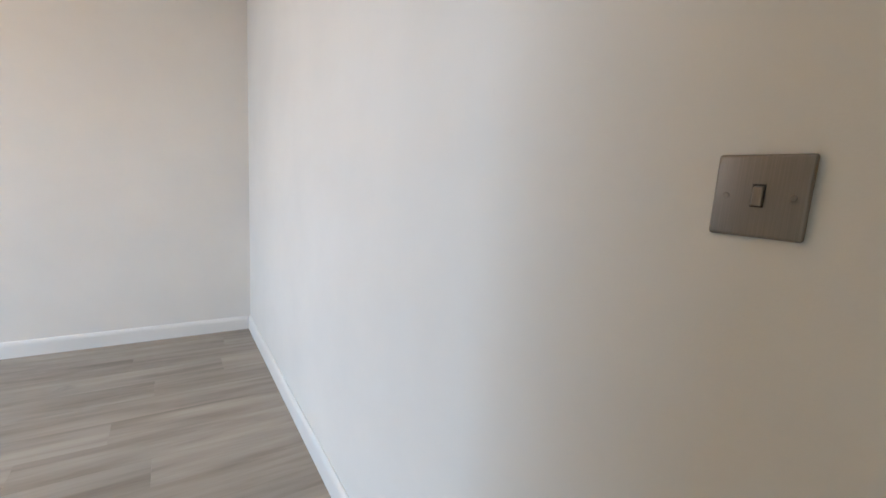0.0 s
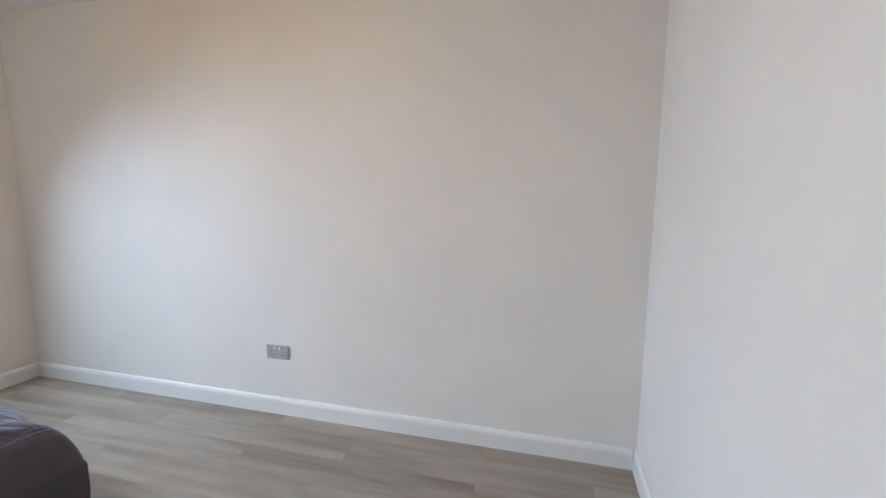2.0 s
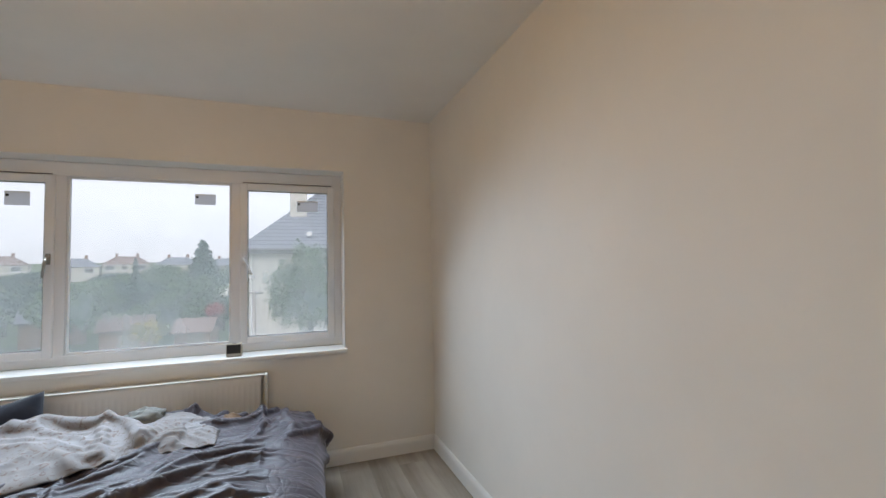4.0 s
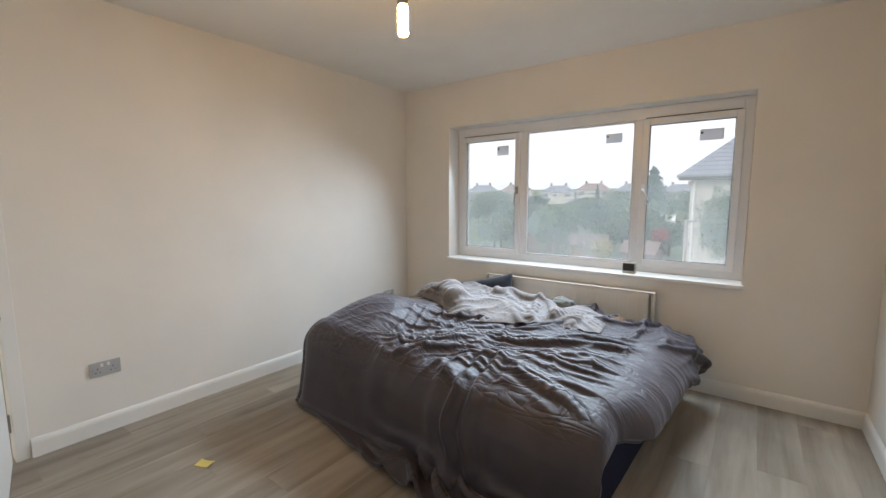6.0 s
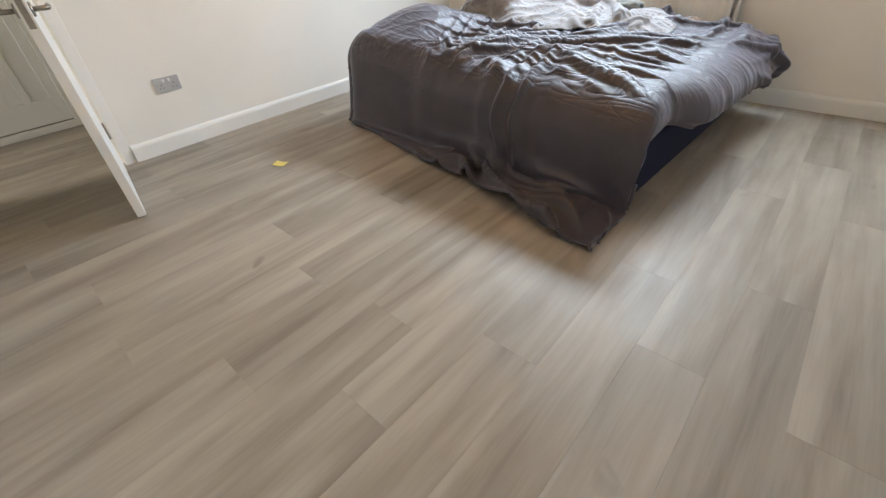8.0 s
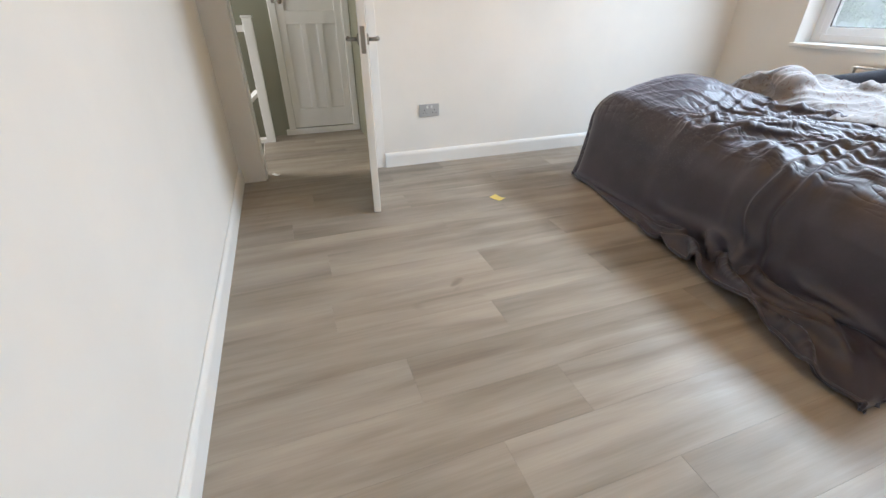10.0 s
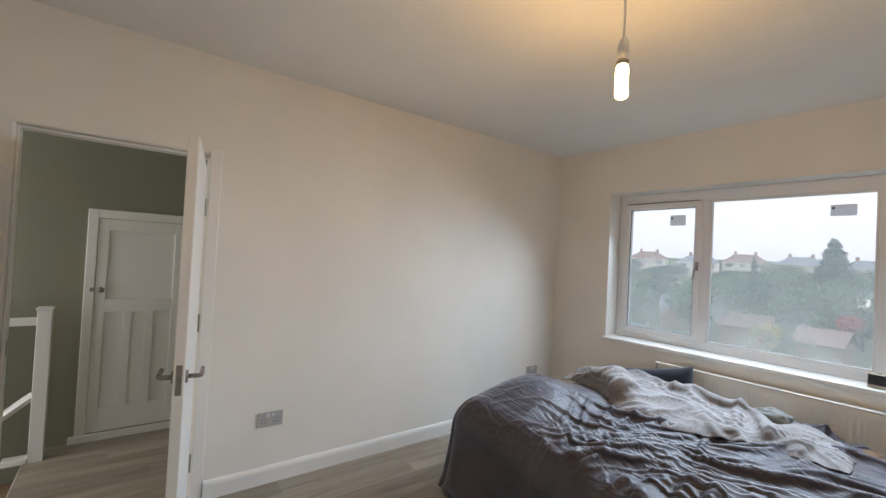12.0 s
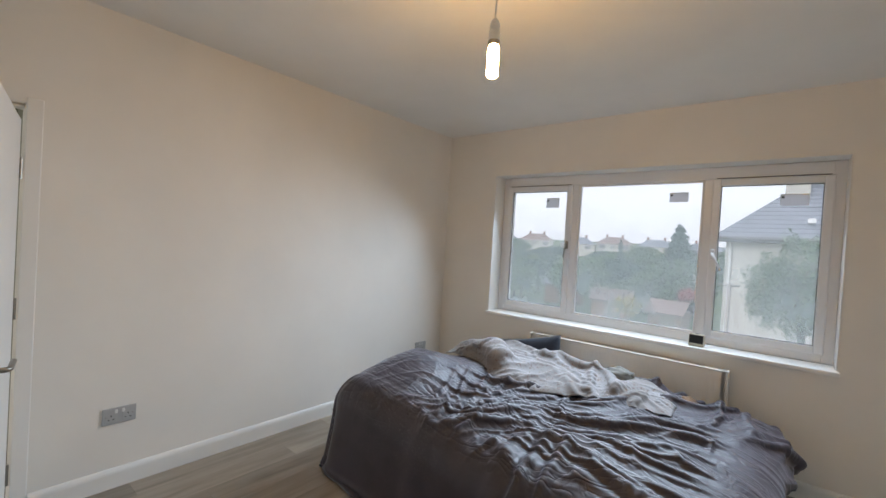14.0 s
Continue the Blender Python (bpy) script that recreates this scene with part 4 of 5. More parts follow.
def cushion(name, m, w, h, d, material, label, category):
    bm = bmesh.new()
    n = 26
    for side in (1, -1):
        net = []
        for j in range(n + 1):
            row = []
            for i in range(n + 1):
                a, c = -1 + 2 * i / n, -1 + 2 * j / n
                puff = max(0.0, (1 - a ** 4) * (1 - c ** 4)) ** 0.5
                pinch = 1 - 0.07 * (1 - a * a) * abs(c) - 0.0
                pinch2 = 1 - 0.07 * (1 - c * c) * abs(a)
                crease = 0.012 * wave(a * 2.2, c * 2.2, side * 1.7) * puff
                row.append(bm.verts.new((a * w / 2 * pinch2, side * (d / 2 * puff + crease), c * h / 2 * pinch)))
            net.append(row)
        for p, q in zip(net, net[1:]):
            for k in range(n):
                bm.faces.new((p[k], p[k + 1], q[k + 1], q[k]))
    bmesh.ops.remove_doubles(bm, verts=bm.verts[:], dist=0.0005)
    ob = link_mesh(name, bm, material, smooth=True)
    ob.matrix_world = m
    return tagged(ob, label, category)


cushion("pillow", pose(1.16, 3.93, 0.515, -14, -14, 0), 0.60, 0.36, 0.11, PILLOW, "charcoal pillow propped up behind the throw", "pillow")


def scrunched(name, m, size, material, label, category):
    bm = bmesh.new()
    bmesh.ops.create_icosphere(bm, subdivisions=4, radius=1.0)
    for v in bm.verts:
        p = v.co.copy()
        k = 1 + 0.35 * wave(p.x * 1.7, p.y * 1.7, p.z * 1.7 + 2) + 0.28 * fold(p.x * 2.4, p.y * 3.4, p.z * 2.4)
        v.co = Vector((p.x * size[0], p.y * size[1], max(p.z, -0.55) * size[2])) * k
    ob = link_mesh(name, bm, material, smooth=True)
    ob.matrix_world = m
    return tagged(ob, label, category)


scrunched("crumpled_top", pose(1.93, 3.78, 0.60, 0, 0, 20), (0.085, 0.05, 0.042), SOCK, "small crumpled sage cloth lying on the throw", "garment")
scrunched("sock", pose(2.36, 3.82, 0.515, 0, 0, -25), (0.05, 0.035, 0.03), SHED_WOOD, "small balled brown sock on the duvet", "sock")


# ---- small things ----
def desk_clock():
    c = thing("digital_clock", pose(2.337, 4.175, SILL + 0.0295, 0, 0, -4), "small square beige clock with a dark screen on the sill", "clock")
    part("case", box((-0.048, -0.022, 0.0), (0.048, 0.022, 0.086), 0.006, 3), BEIGE, c)
    part("screen", box((-0.043, -0.0245, 0.022), (0.043, -0.0215, 0.081), 0.002), BLACK, c, "glossy dark screen")
    part("button", box((-0.012, -0.004, 0.0855), (0.012, 0.006, 0.0885), 0.001), BLACK, c)


desk_clock()


def bent_card(name, m, w, h, material, label, category, curl=0.006):
    rows = [[(-w / 2 + w * i / 8, -h / 2 + h * j / 6, 0.0015 + curl * (abs(i - 4) / 4) ** 2 * (0.4 + 0.1 * j)) for i in range(9)] for j in range(7)]
    ob = sheet(rows, name, material, None, 0.0008)
    ob.matrix_world = m
    return tagged(ob, label, category)


bent_card("yellow_card", pose(0.829, 1.557, 0.0, 0, 0, 24), 0.085, 0.058, YELLOW, "small yellow card lying on the plank floor", "card")
bent_card("paper_scrap", pose(-0.10, 0.225, 0.0, 0, 0, 40), 0.06, 0.025, PAPER, "torn white paper scrap on the floor", "paper")


# ---- the landing outside the door ----
LX, LY0, LY1 = -1.22, -1.75, 1.035
tagged(link_mesh("wall_landing_far", pierced_wall([LY0, 0.40, 1.02, LY1 + 0.12], [-2.7, 0.055, 1.63, HIGH], [(1, 1)], 0.12, lambda u, v, w: (LX - w, u, v)), LANDING),
       "grey-green painted landing wall", "wall", kind="structure")
tagged(link_mesh("wall_landing_side", box((LX, LY1, -2.7), (-0.12, LY1 + 0.12, HIGH)), LANDING), "grey-green painted landing wall", "wall", kind="structure")
# Unseen doorway-sized opening, added so daylight reaches the cupboard door.
tagged(link_mesh("wall_landing_near", pierced_wall([LY0, -1.5, -0.62, -0.12], [-2.7, 0.0, 2.05, HIGH], [(1, 1)], 0.12, lambda u, v, w: (-w, u, v)), LANDING), "grey-green painted stairwell wall", "wall", kind="structure")
# Unseen window opening, added to let daylight onto the landing.
tagged(link_mesh("wall_landing_end", pierced_wall([LX - 0.12, -1.12, -0.22, 0.0], [-2.7, 0.3, 2.2, HIGH], [(1, 1)], 0.12, lambda u, v, w: (u, LY0 - w, v)), LANDING),
       "stairwell wall with an unseen opening added for daylight", "wall", kind="structure")
tagged(link_mesh("ceiling_landing", box((LX - 0.12, LY0 - 0.12, HIGH + 0.002), (-0.12, LY1 + 0.12, HIGH + 0.15)), CEIL), "white landing ceiling", "ceiling", kind="structure")
landing_floor = tagged(link_mesh("floor_landing", box((LX, 0.14, -0.2), (-0.12, LY1, -0.006)), SHED_WOOD), "grey oak plank floor of the landing", "floor", kind="structure")
tagged(link_mesh("floor_hall", box((LX, LY0, -2.9), (-0.12, LY1, -2.7)), SHED_WOOD), "hall floor below the stairs", "floor", kind="structure")
tagged(link_mesh("cupboard_back", box((LX - 0.55, 0.30, -0.1), (LX - 0.5, 1.12, 1.75)), LANDING), "plain back wall of the landing cupboard", "wall", kind="structure")


def stair():
    s = thing("staircase", pose(-0.66, 0.14, 0.0), "white painted stair going down from the landing", "staircase")
    for k in range(9):
        z, y = -0.185 * (k + 1), -0.225 * k
        part("tread", box((-0.54, y - 0.24, z - 0.028), (0.53, y - 0.012, z), 0.006), SHED_WOOD, s)
        part("riser", box((-0.54, y - 0.012, z + 0.001), (0.53, y - 0.001, z + 0.156)), GLOSS, s)


stair()


def balustrade():
    b = thing("stair_balustrade", pose(-1.035, 0.20, 0.0), "white painted newel post and rails at the stair head", "balustrade")
    part("newel_post", box((-0.037, -0.037, 0.0), (0.037, 0.037, 0.985), 0.004), GLOSS, b)
    part("newel_cap", box((-0.044, -0.044, 0.985), (0.044, 0.044, 1.003), 0.005), GLOSS, b)
    part("handrail", box((-0.025, -1.2, 0.885), (0.025, -0.037, 0.935), 0.008), GLOSS, b)
    slope = bmesh.new()
    tube([(0.0, -0.03, 0.43), (0.0, -1.4, -0.70)], 0.027, 4, slope)
    part("stair_rail", slope, GLOSS, b)
    part("foot_plinth", box((-0.042, -0.16, 0.0), (0.042, -0.038, 0.035), 0.004), GLOSS, b)
    for k in range(7):
        part("baluster", box((-0.014, -0.20 - 0.14 * k, 0.30 - 0.115 * k), (0.014, -0.172 - 0.14 * k, 0.885)), GLOSS, b)


balustrade()


def cupboard_door():
    d = thing("cupboard_door", pose(LX, 0.0, 0.0), "white panelled cupboard door with one panel above three", "door")
    fr = bmesh.new()
    add_box(fr, (0.001, 0.372, 0.05), (0.020, 0.432, 1.685), 0.005)
    add_box(fr, (0.001, 0.973, 0.05), (0.020, 1.032, 1.685), 0.005)
    add_box(fr, (0.001, 0.431, 1.622), (0.0195, 0.974, 1.685), 0.005)
    part("architrave", fr, GLOSS, d)
    part("threshold", box((0.001, 0.34, 0.0), (0.032, 1.033, 0.052), 0.006), GLOSS, d)
    y0, y1, z0, z1 = 0.434, 0.971, 0.060, 1.618
    leaf = bmesh.new()
    f0, f1 = -0.028, 0.010
    st = 0.062
    lock = (0.93, 1.03)
    add_box(leaf, (f0, y0, z0), (f1, y0 + st, z1), 0.003)
    add_box(leaf, (f0, y1 - st, z0), (f1, y1, z1), 0.003)
    add_box(leaf, (f0, y0 + st - 0.002, z0), (f1 - 0.0005, y1 - st + 0.002, z0 + 0.17), 0.003)
    add_box(leaf, (f0, y0 + st - 0.002, z1 - 0.085), (f1 - 0.0005, y1 - st + 0.002, z1), 0.003)
    add_box(leaf, (f0, y0 + st - 0.002, lock[0]), (f1 - 0.0005, y1 - st + 0.002, lock[1]), 0.003)
    inner = (y1 - y0 - 2 * st)
    for k in (1, 2):
        c = y0 + st + inner * k / 3
        add_box(leaf, (f0, c - 0.024, z0 + 0.168), (f1 - 0.001, c + 0.024, lock[0] + 0.002), 0.003)
    lf = part("leaf", leaf, GLOSS, d)
    part("panel", box((f0 + 0.006, y0 + st - 0.006, lock[1] - 0.006), (f1 - 0.016, y1 - st + 0.006, z1 - 0.08)), GLOSS, lf)
    for k in range(3):
        a = y0 + st + inner * k / 3
        part("panel", box((f0 + 0.006, a, z0 + 0.165), (f1 - 0.016, a + inner / 3, lock[0] + 0.004)), GLOSS, lf)
    part("knob", lathe([(0.010, 0.0), (0.008, 0.018), (0.018, 0.026), (0.021, 0.036), (0.014, 0.045)], 20, None, (f1, y0 + 0.035, 1.10), "X"), STEEL, lf, "small round metal knob", True)
    part("lock_cover", box((f1 - 0.001, y0 - 0.03, 1.085), (f1 + 0.012, y0 - 0.006, 1.115), 0.003), STEEL, lf)


cupboard_door()
wall_switch(pose(-0.70, LY1, 1.385, 0, 0, 0))


# ---- outdoors ----
def rise(y):
    """Height of the ground: level gardens, a gentle climb to the far row of houses and a low hill behind it."""
    t = max(0.0, min(1.0, (y - 62) / 88))
    u = max(0.0, min(1.0, (y - 230) / 420))
    return GROUND + 2.3 * t * t * (3 - 2 * t) + 17.0 * u * u * (3 - 2 * u)


def ground():
    bm = bmesh.new()
    rows = []
    for y in [4.6] + [62 + 11 * k for k in range(9)] + [230 + 30 * k for k in range(15)] + [2500]:
        rows.append([bm.verts.new((x, y, z)) for x, z in ((-900, GROUND - 3.0), (-900, rise(y)), (0, rise(y)), (900, rise(y)), (900, GROUND - 3.0))])
    for a, b in zip(rows, rows[1:]):
        for k in range(4):
            bm.faces.new((a[k], a[k + 1], b[k + 1], b[k]))
    return link_mesh("ground", bm, GRASS, smooth=True)


tagged(ground(), "rough grassy gardens behind the house", "ground", kind="structure")


def leaves(bm, rng, centre, radii, count, size):
    """Small leaf quads through a lumpy crown, denser towards its skin, with gaps."""
    made = 0
    while made < count:
        d = Vector((rng.gauss(0, 1), rng.gauss(0, 1), rng.gauss(0, 1))).normalized()
        lump = 0.72 + 0.45 * noise.noise(d * 1.9 + Vector(centre))
        if noise.noise(d * 4.1 + Vector(centre) * 1.7) < -0.32:
            continue
        r = lump * (0.45 + 0.55 * rng.random() ** 0.5)
        p = Vector(centre) + Vector((d.x * radii[0], d.y * radii[1], d.z * radii[2])) * r
        a = Vector((rng.uniform(-1, 1), rng.uniform(-1, 1), rng.uniform(-1, 1))).normalized()
        b = a.cross(Vector((rng.uniform(-1, 1), rng.uniform(-1, 1), rng.uniform(-0.6, 1)))).normalized()
        s = size * rng.uniform(0.6, 1.3)
        bm.faces.new([bm.verts.new(p + s * k) for k in (-a, -0.45 * b, a, 0.45 * b)])
        made += 1


def tree(name, m, height, radii, count, size, seed, leaf, label, category="tree", conical=False, trunk=0.14):
    rng = random.Random(seed)
    ob = thing(name, m, label, category, "garden trees")
    wood = bmesh.new()
    crown_z = height - radii[2]
    tube([(0, 0, -0.05), (0.04, 0.02, crown_z * 0.5), (0.0, 0.05, crown_z + radii[2] * 0.3)], lambda s: trunk * (1 - 0.65 * s), 8, wood)
    for k in range(6):
        a = 2 * math.pi * k / 6 + rng.uniform(-0.3, 0.3)
        z = crown_z * rng.uniform(0.55, 0.95)
        tip = Vector((math.cos(a) * radii[0] * 0.6, math.sin(a) * radii[1] * 0.6, crown_z + radii[2] * rng.uniform(-0.2, 0.4)))
        tube([(0, 0, z), tip * 0.5 + Vector((0, 0, z * 0.5)), tip], lambda s: trunk * 0.45 * (1 - 0.8 * s), 6, wood)
    part("trunk", wood, BARK, ob, smooth=True)
    bm = bmesh.new()
    if conical:
        for k in range(9):
            f = k / 9
            leaves(bm, rng, (0, 0, height * (0.18 + 0.78 * f)), (radii[0] * (1.05 - f), radii[1] * (1.05 - f), height * 0.10), int(count / 9 * (1.3 - f)), size)
    else:
        leaves(bm, rng, (0, 0, crown_z), radii, count // 2, size)
        for k in range(5):
            a = 2 * math.pi * k / 5 + rng.uniform(-0.5, 0.5)
            leaves(bm, rng, (math.cos(a) * radii[0] * 0.55, math.sin(a) * radii[1] * 0.55, crown_z + radii[2] * rng.uniform(-0.35, 0.35)),
                   tuple(r * 0.55 for r in radii), count // 10, size)
    me = bpy.data.meshes.new("crown")
    bm.to_mesh(me)
    bm.free()
    me.materials.append(leaf)
    crown = new("crown", me)
    crown.parent = ob
    return ob


near_tree = tree("garden_tree", pose(3.06, 9.6, GROUND), 4.72, (0.84, 0.8, 1.15), 9000, 0.036, 3, LEAF, "leafy green garden tree beside the cream house", trunk=0.07)
kinds = [tree("broadleaf_tree", pose(-9.5, 33, GROUND), 3.9, (2.4, 2.2, 1.7), 2600, 0.17, 11, LEAF, "hazy green broadleaf tree in the gardens"),
         tree("broadleaf_tree", pose(-3.2, 31, GROUND), 4.2, (2.0, 2.3, 1.9), 2600, 0.17, 12, LEAF, "hazy green broadleaf tree in the gardens"),
         tree("broadleaf_tree", pose(-15.0, 37, GROUND), 3.4, (2.8, 2.0, 1.5), 2600, 0.17, 13, LEAF_BLUE, "hazy bluish green tree in the gardens")]
tree("conifer_tree", pose(-4.7, 44, GROUND), 7.2, (3.6, 3.4, 3.2), 4600, 0.17, 21, LEAF_BLUE, "broad dark conifer above the gardens", conical=True)
tree("conifer_tree", pose(-10.4, 46, GROUND), 5.6, (1.1, 1.1, 2.4), 1500, 0.17, 22, LEAF_BLUE, "narrow dark conifer above the gardens", conical=True)
tree("golden_shrub", pose(-3.6, 24.5, GROUND), 1.9, (0.75, 0.7, 0.7), 900, 0.09, 31, LEAF_GOLD, "yellow leaved shrub beside a shed", "shrub", trunk=0.04)
tree("red_shrub", pose(-1.5, 29.0, GROUND), 2.3, (0.6, 0.6, 0.55), 600, 0.09, 32, LEAF_RED, "red leaved shrub in the gardens", "shrub", trunk=0.04)
rng = random.Random(5)
for k in range(30):
    y = rng.uniform(27, 66)
    x = rng.uniform(-0.70 * y, 0.02 * y) + 1.5
    s = rng.uniform(0.4, 0.95) * (0.8 + y / 170)
    copy_thing(kinds[k % 3], pose(x, y, GROUND, 0, 0, rng.uniform(0, 360)) @ Matrix.Diagonal((s, s, s * rng.uniform(0.62, 1.3), 1)))


# a belt of trees before the far houses
for k in range(44):
    y = rng.uniform(72, 138)
    x = rng.uniform(-0.78 * y, 0.08 * y)
    s = rng.uniform(0.9, 1.7)
    copy_thing(kinds[k % 3], pose(x, y, rise(y) - 0.2, 0, 0, rng.uniform(0, 360)) @ Matrix.Diagonal((s * 1.3, s * 1.3, s * rng.uniform(0.6, 1.05), 1)))


def hip_roof(w, d, rise, over, z, courses=0, material=None):
    """A hipped roof of stepped tile courses over a w by d plan that starts at the origin."""
    bm = bmesh.new()
    n = courses or 1
    half = d / 2 + over
    for k in range(n):
        a, b = k / n, (k + 1.35) / n if courses else 1.0
        b = min(1.0, b)
        loops = []
        for f, lift in ((a, 0.03 if courses else 0.0), (b, 0.0)):
            inset = half * f
            zz = z + rise * f + lift
            loops.append([bm.verts.new(p) for p in ((-over + inset, -over + inset, zz), (w + over - inset, -over + inset, zz), (w + over - inset, d + over - inset, zz), (-over + inset, d + over - inset, zz))])
        for i in range(4):
            bm.faces.new((loops[0][i], loops[0][(i + 1) % 4], loops[1][(i + 1) % 4], loops[1][i]))
        if courses:
            low = [bm.verts.new(v.co - Vector((0, 0, 0.035))) for v in loops[0]]
            for i in range(4):
                bm.faces.new((low[i], low[(i + 1) % 4], loops[0][(i + 1) % 4], loops[0][i]))
    return bm


def far_window(parent, x, z, w, h, y=-0.02):
    f = part("window", box((x - w / 2, y - 0.03, z), (x + w / 2, y + 0.05, z + h)), UPVC, parent)
    for k in range(2):
        part("pane", box((x - w / 2 + 0.08 + k * (w / 2 - 0.04), y - 0.04, z + 0.09), (x - 0.04 + k * (w / 2 - 0.04), y - 0.031, z + h - 0.09)), DARK_GLASS, f)


def semi_house(m, roof):
    h = thing("terraced_house", m, "cream rendered suburban house with a hipped roof in haze-greyed tiles", "house", "far row of houses")
    w, d, eave = 11.6, 6.4, 4.9
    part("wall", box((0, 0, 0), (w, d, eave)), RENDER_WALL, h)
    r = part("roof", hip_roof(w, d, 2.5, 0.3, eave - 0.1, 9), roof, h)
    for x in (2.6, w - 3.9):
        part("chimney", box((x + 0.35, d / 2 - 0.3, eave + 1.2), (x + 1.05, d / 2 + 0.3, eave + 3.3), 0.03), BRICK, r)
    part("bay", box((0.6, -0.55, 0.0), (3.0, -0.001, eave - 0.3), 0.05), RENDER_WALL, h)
    far_window(h, 1.8, 3.1, 2.0, 1.4, -0.57)
    far_window(h, 1.8, 0.8, 2.0, 1.5, -0.57)
    far_window(h, 5.2, 3.2, 1.3, 1.2)
    far_window(h, 9.4, 3.1, 2.0, 1.4)
    return h


# Grey and dulled red roofs carry the distance haze in their colour.
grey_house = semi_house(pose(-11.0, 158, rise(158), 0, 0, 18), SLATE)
red_house = semi_house(pose(-74.0, 140.0, rise(140), 0, 0, 18), HAZED_RED_TILE)
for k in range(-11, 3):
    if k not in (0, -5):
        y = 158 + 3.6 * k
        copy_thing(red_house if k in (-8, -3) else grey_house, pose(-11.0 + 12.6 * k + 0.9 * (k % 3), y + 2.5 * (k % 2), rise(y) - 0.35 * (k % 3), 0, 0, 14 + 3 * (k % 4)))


def cream_house():
    x0, y0 = 1.35, 16.5
    h = thing("neighbour_house", pose(x0, y0, GROUND), "cream rendered house with a grey tiled hipped roof", "house")
    eave = 4.72
    part("wall", box((0, 0, 0), (9.0, 7.0, eave)), RENDER_WALL, h)
    r = part("roof", hip_roof(9.0, 7.0, 3.4, 0.32, eave - 0.05, 24), SLATE, h, "grey concrete tile roof")
    part("chimney", box((1.35, 1.1, eave + 0.6), (1.95, 1.9, eave + 2.45), 0.03), RENDER_WALL, r, "rendered chimney stack")
    part("chimney_pot", lathe([(0.11, 0.0), (0.10, 0.3), (0.12, 0.34)], 14, None, (1.65, 1.5, eave + 2.45)), HAZED_RED_TILE, r)
    part("roof_vent", box((1.9, -0.02, eave + 0.42), (2.08, 0.25, eave + 0.56), 0.01), PAPER, r)
    part("gutter", box((-0.36, -0.42, eave - 0.12), (9.36, -0.32, eave - 0.02), 0.02), GUTTER, h)
    part("fascia", box((-0.31, -0.318, eave - 0.2), (9.31, -0.29, eave - 0.03)), GUTTER, h)
    part("soffit", box((-0.30, -0.29, eave - 0.2), (9.3, -0.001, eave - 0.18)), GUTTER, h)
    part("downpipe", tube([(0.12, -0.06, 0.0), (0.12, -0.06, eave - 0.2)], 0.035, 10), PLASTIC, h)
    far_window(h, 4.2, 2.9, 1.6, 1.2)


cream_house()


def board_fence():
    f = thing("garden_fence", pose(0.4, 14.4, GROUND), "weathered timber board fence between gardens", "fence")
    for k in range(34):
        part("board", box((k * 0.145, -0.012, 0.04), (k * 0.145 + 0.135, 0.006, 1.92 + 0.02 * wave(k * 0.7, 1.0)), 0.003, 1), FENCE_WOOD, f)
    for k in range(3):
        part("post", box((k * 2.2 + 0.02, 0.02, 0.0), (k * 2.2 + 0.12, 0.12, 2.0), 0.008), FENCE_WOOD, f)
    for z in (0.4, 1.5):
        part("rail", box((0.0, 0.0065, z), (4.93, 0.0195, z + 0.08)), FENCE_WOOD, f)


board_fence()


def line_post():
    p = thing("clothes_post", pose(2.0, 10.4, GROUND), "grey metal washing line post with a crossbar", "clothes post")
    part("pole", tube([(0, 0, 0), (0, 0, 3.5)], 0.035, 12), STEEL, p, smooth=True)
    part("crossbar", tube([(-0.17, 0, 3.47), (0.17, 0, 3.47)], 0.022, 10), STEEL, p, smooth=True)


line_post()


def shed(m, roof, w, d, h):
    s = thing("garden_shed", m, "low timber garden shed with a pitched roof", "shed", "garden sheds")
    part("wall", box((0, 0, 0), (w, d, h)), SHED_WOOD, s)
    bm = bmesh.new()
    for a in (-1, 1):
        pts = [(-0.15, d / 2, h + 0.55), (w + 0.15, d / 2, h + 0.55), (w + 0.15, d / 2 + a * (d / 2 + 0.2), h - 0.1), (-0.15, d / 2 + a * (d / 2 + 0.2), h - 0.1)]
        up = [bm.verts.new(p) for p in pts]
        lo = [bm.verts.new((p[0], p[1], p[2] - 0.06)) for p in pts]
        bm.faces.new(up)
        bm.faces.new(lo[::-1])
        for i in range(4):
            bm.faces.new((up[i], up[(i + 1) % 4], lo[(i + 1) % 4], lo[i]))
    part("roof", bm, roof, s)
    part("door", box((w * 0.35, -0.03, 0.05), (w * 0.35 + 0.8, -0.001, h - 0.15)), FENCE_WOOD, s)


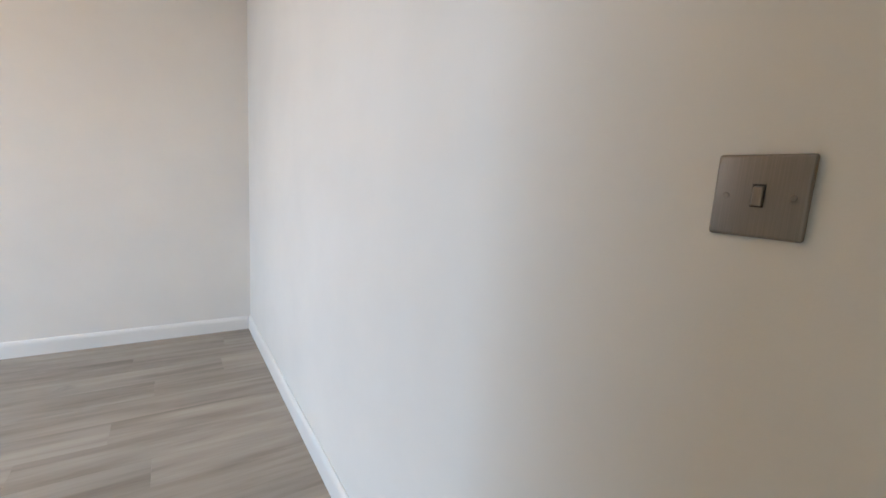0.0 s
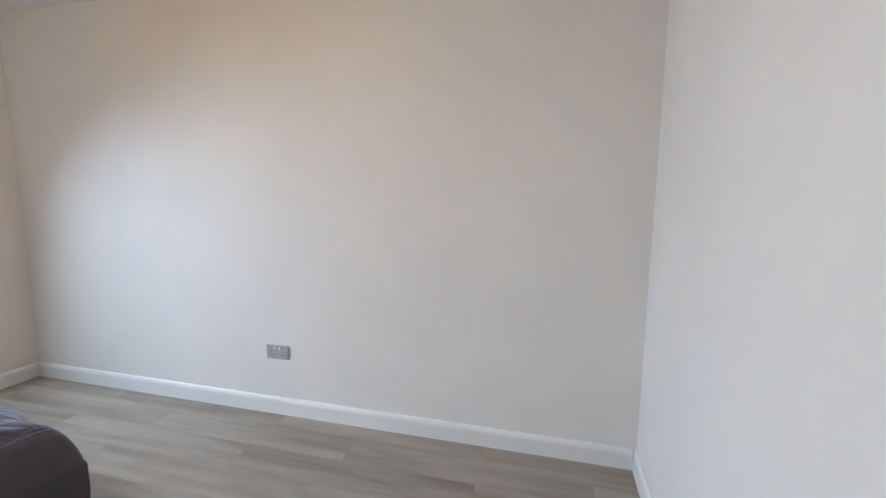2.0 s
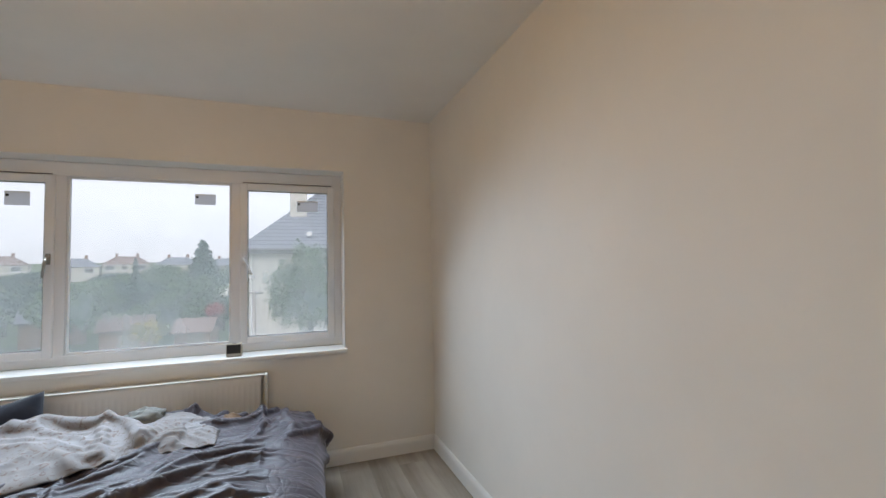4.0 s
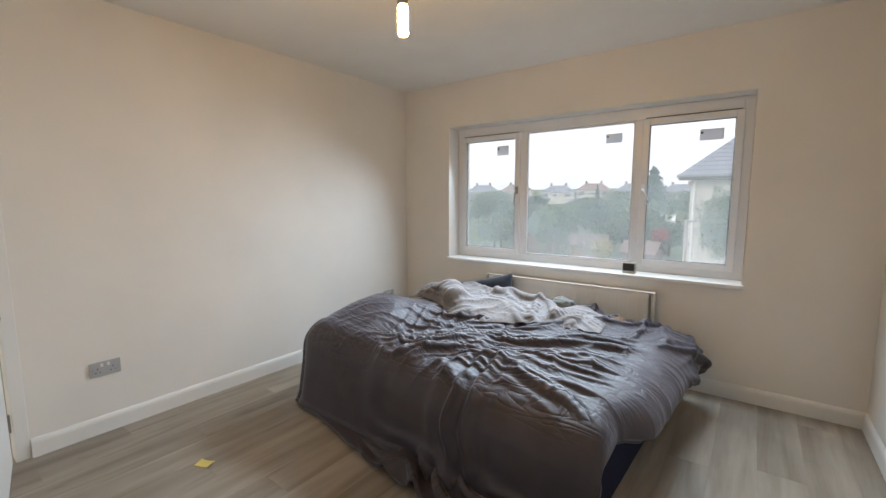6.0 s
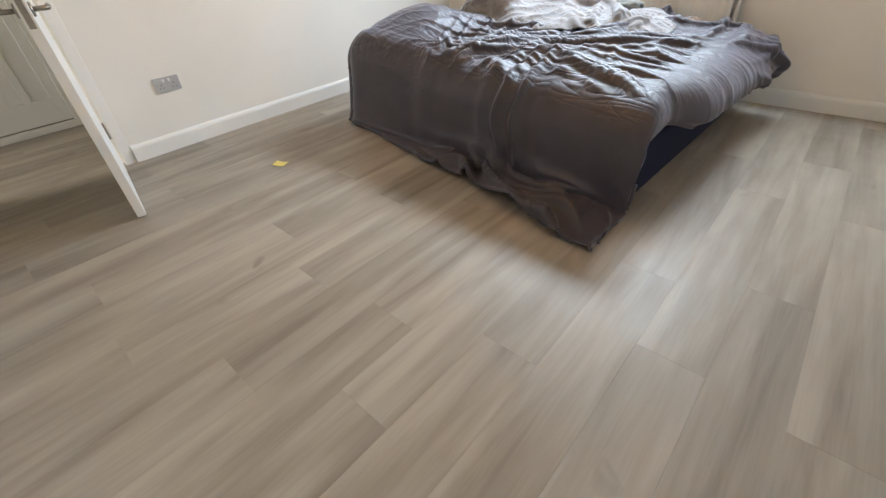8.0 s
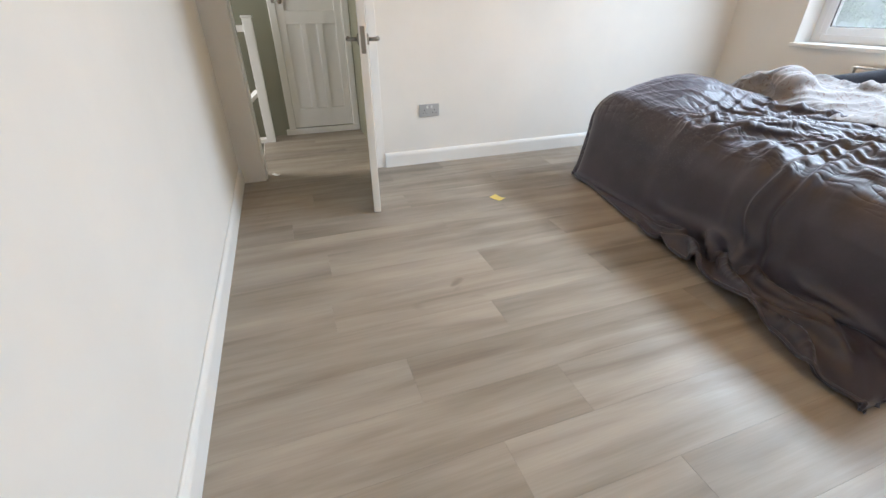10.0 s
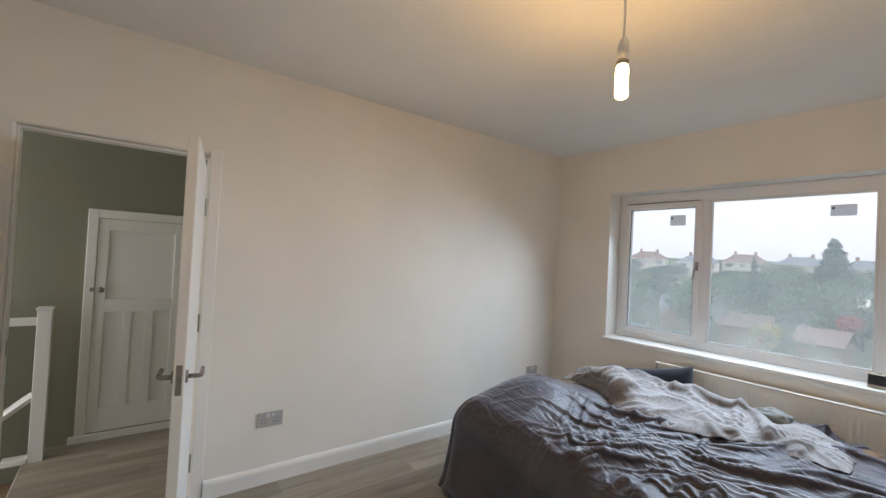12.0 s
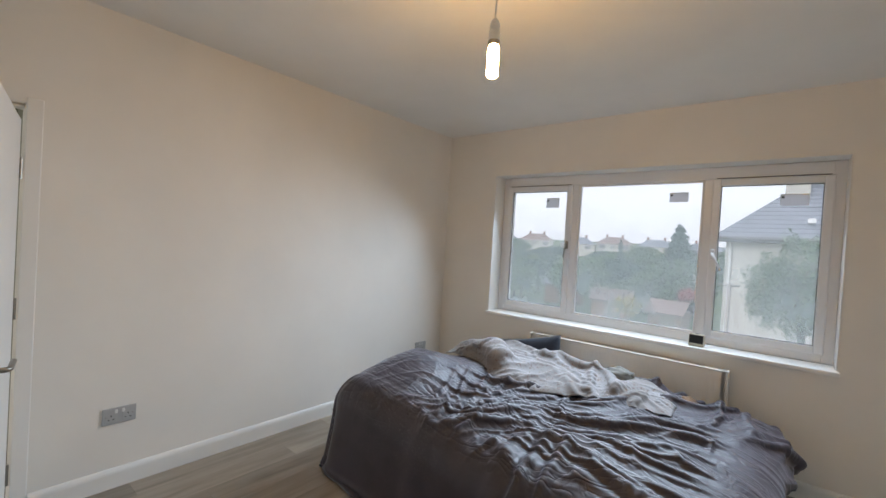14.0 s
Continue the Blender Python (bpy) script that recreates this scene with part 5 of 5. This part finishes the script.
shed(pose(-6.4, 27.0, GROUND, 0, 0, 12), FELT, 2.2, 1.7, 1.15)
shed(pose(-2.9, 26.0, GROUND, 0, 0, -8), HAZED_RED_TILE, 1.7, 1.4, 1.0)
shed(pose(-11.0, 30.0, GROUND, 0, 0, 20), SLATE, 2.8, 2.2, 1.5)
shed(pose(-7.4, 40.0, GROUND, 0, 0, 5), RENDER_WALL, 5.0, 3.0, 2.0)
shed(pose(-4.6, 33.0, GROUND, 0, 0, -12), PAPER, 2.6, 2.0, 1.6)
shed(pose(-16.5, 45.0, GROUND, 0, 0, 15), PAPER, 4.0, 2.4, 2.0)


# ---- floor planks ----
plank_meshes = {}


def plank(parent, x0, x1, y0, y1):
    if x1 - x0 < 0.012 or y1 - y0 < 0.012:
        return
    w, l = round(x1 - x0 - 0.0002, 4), round(y1 - y0 - 0.0002, 4)
    if (w, l) not in plank_meshes:
        c = 0.0004
        me = bpy.data.meshes.new("plank")
        verts = [(sx * w / 2, sy * l / 2, -0.0055) for sx, sy in ((-1, -1), (1, -1), (1, 1), (-1, 1))]
        verts += [(sx * w / 2, sy * l / 2, -c) for sx, sy in ((-1, -1), (1, -1), (1, 1), (-1, 1))]
        verts += [(sx * (w / 2 - c), sy * (l / 2 - c), 0.0) for sx, sy in ((-1, -1), (1, -1), (1, 1), (-1, 1))]
        faces = [(8, 9, 10, 11), (3, 2, 1, 0)]
        for a, b in ((0, 4), (4, 8)):
            faces += [(a + i, a + (i + 1) % 4, b + (i + 1) % 4, b + i) for i in range(4)]
        me.from_pydata(verts, [], faces)
        me.materials.append(PLANK)
        plank_meshes[w, l] = me
    ob = new("plank", plank_meshes[w, l])
    ob.parent = parent
    ob.location = ((x0 + x1) / 2, (y0 + y1) / 2, 0.0)


PLANK_W, PLANK_L = 0.203, 1.25
rng = random.Random(17)
column = 1.59 - 14 * PLANK_W
stagger = 0
while column < WIDE:
    first = -((stagger * 0.47 + rng.uniform(-0.12, 0.12)) % 1.0) * PLANK_L
    stagger += 1
    for lo_x, hi_x, lo_y, hi_y, owner in ((0.0, WIDE, 0.0, DEEP, subfloor), (-0.12, 0.0, DOOR_A, DOOR_B, subfloor), (LX, -0.12, 0.14, LY1, landing_floor)):
        a, b = max(column, lo_x), min(column + PLANK_W, hi_x)
        y = first
        while y < hi_y and b > a:
            plank(owner, a, b, max(y, lo_y), min(y + PLANK_L, hi_y))
            y += PLANK_L
    column += PLANK_W
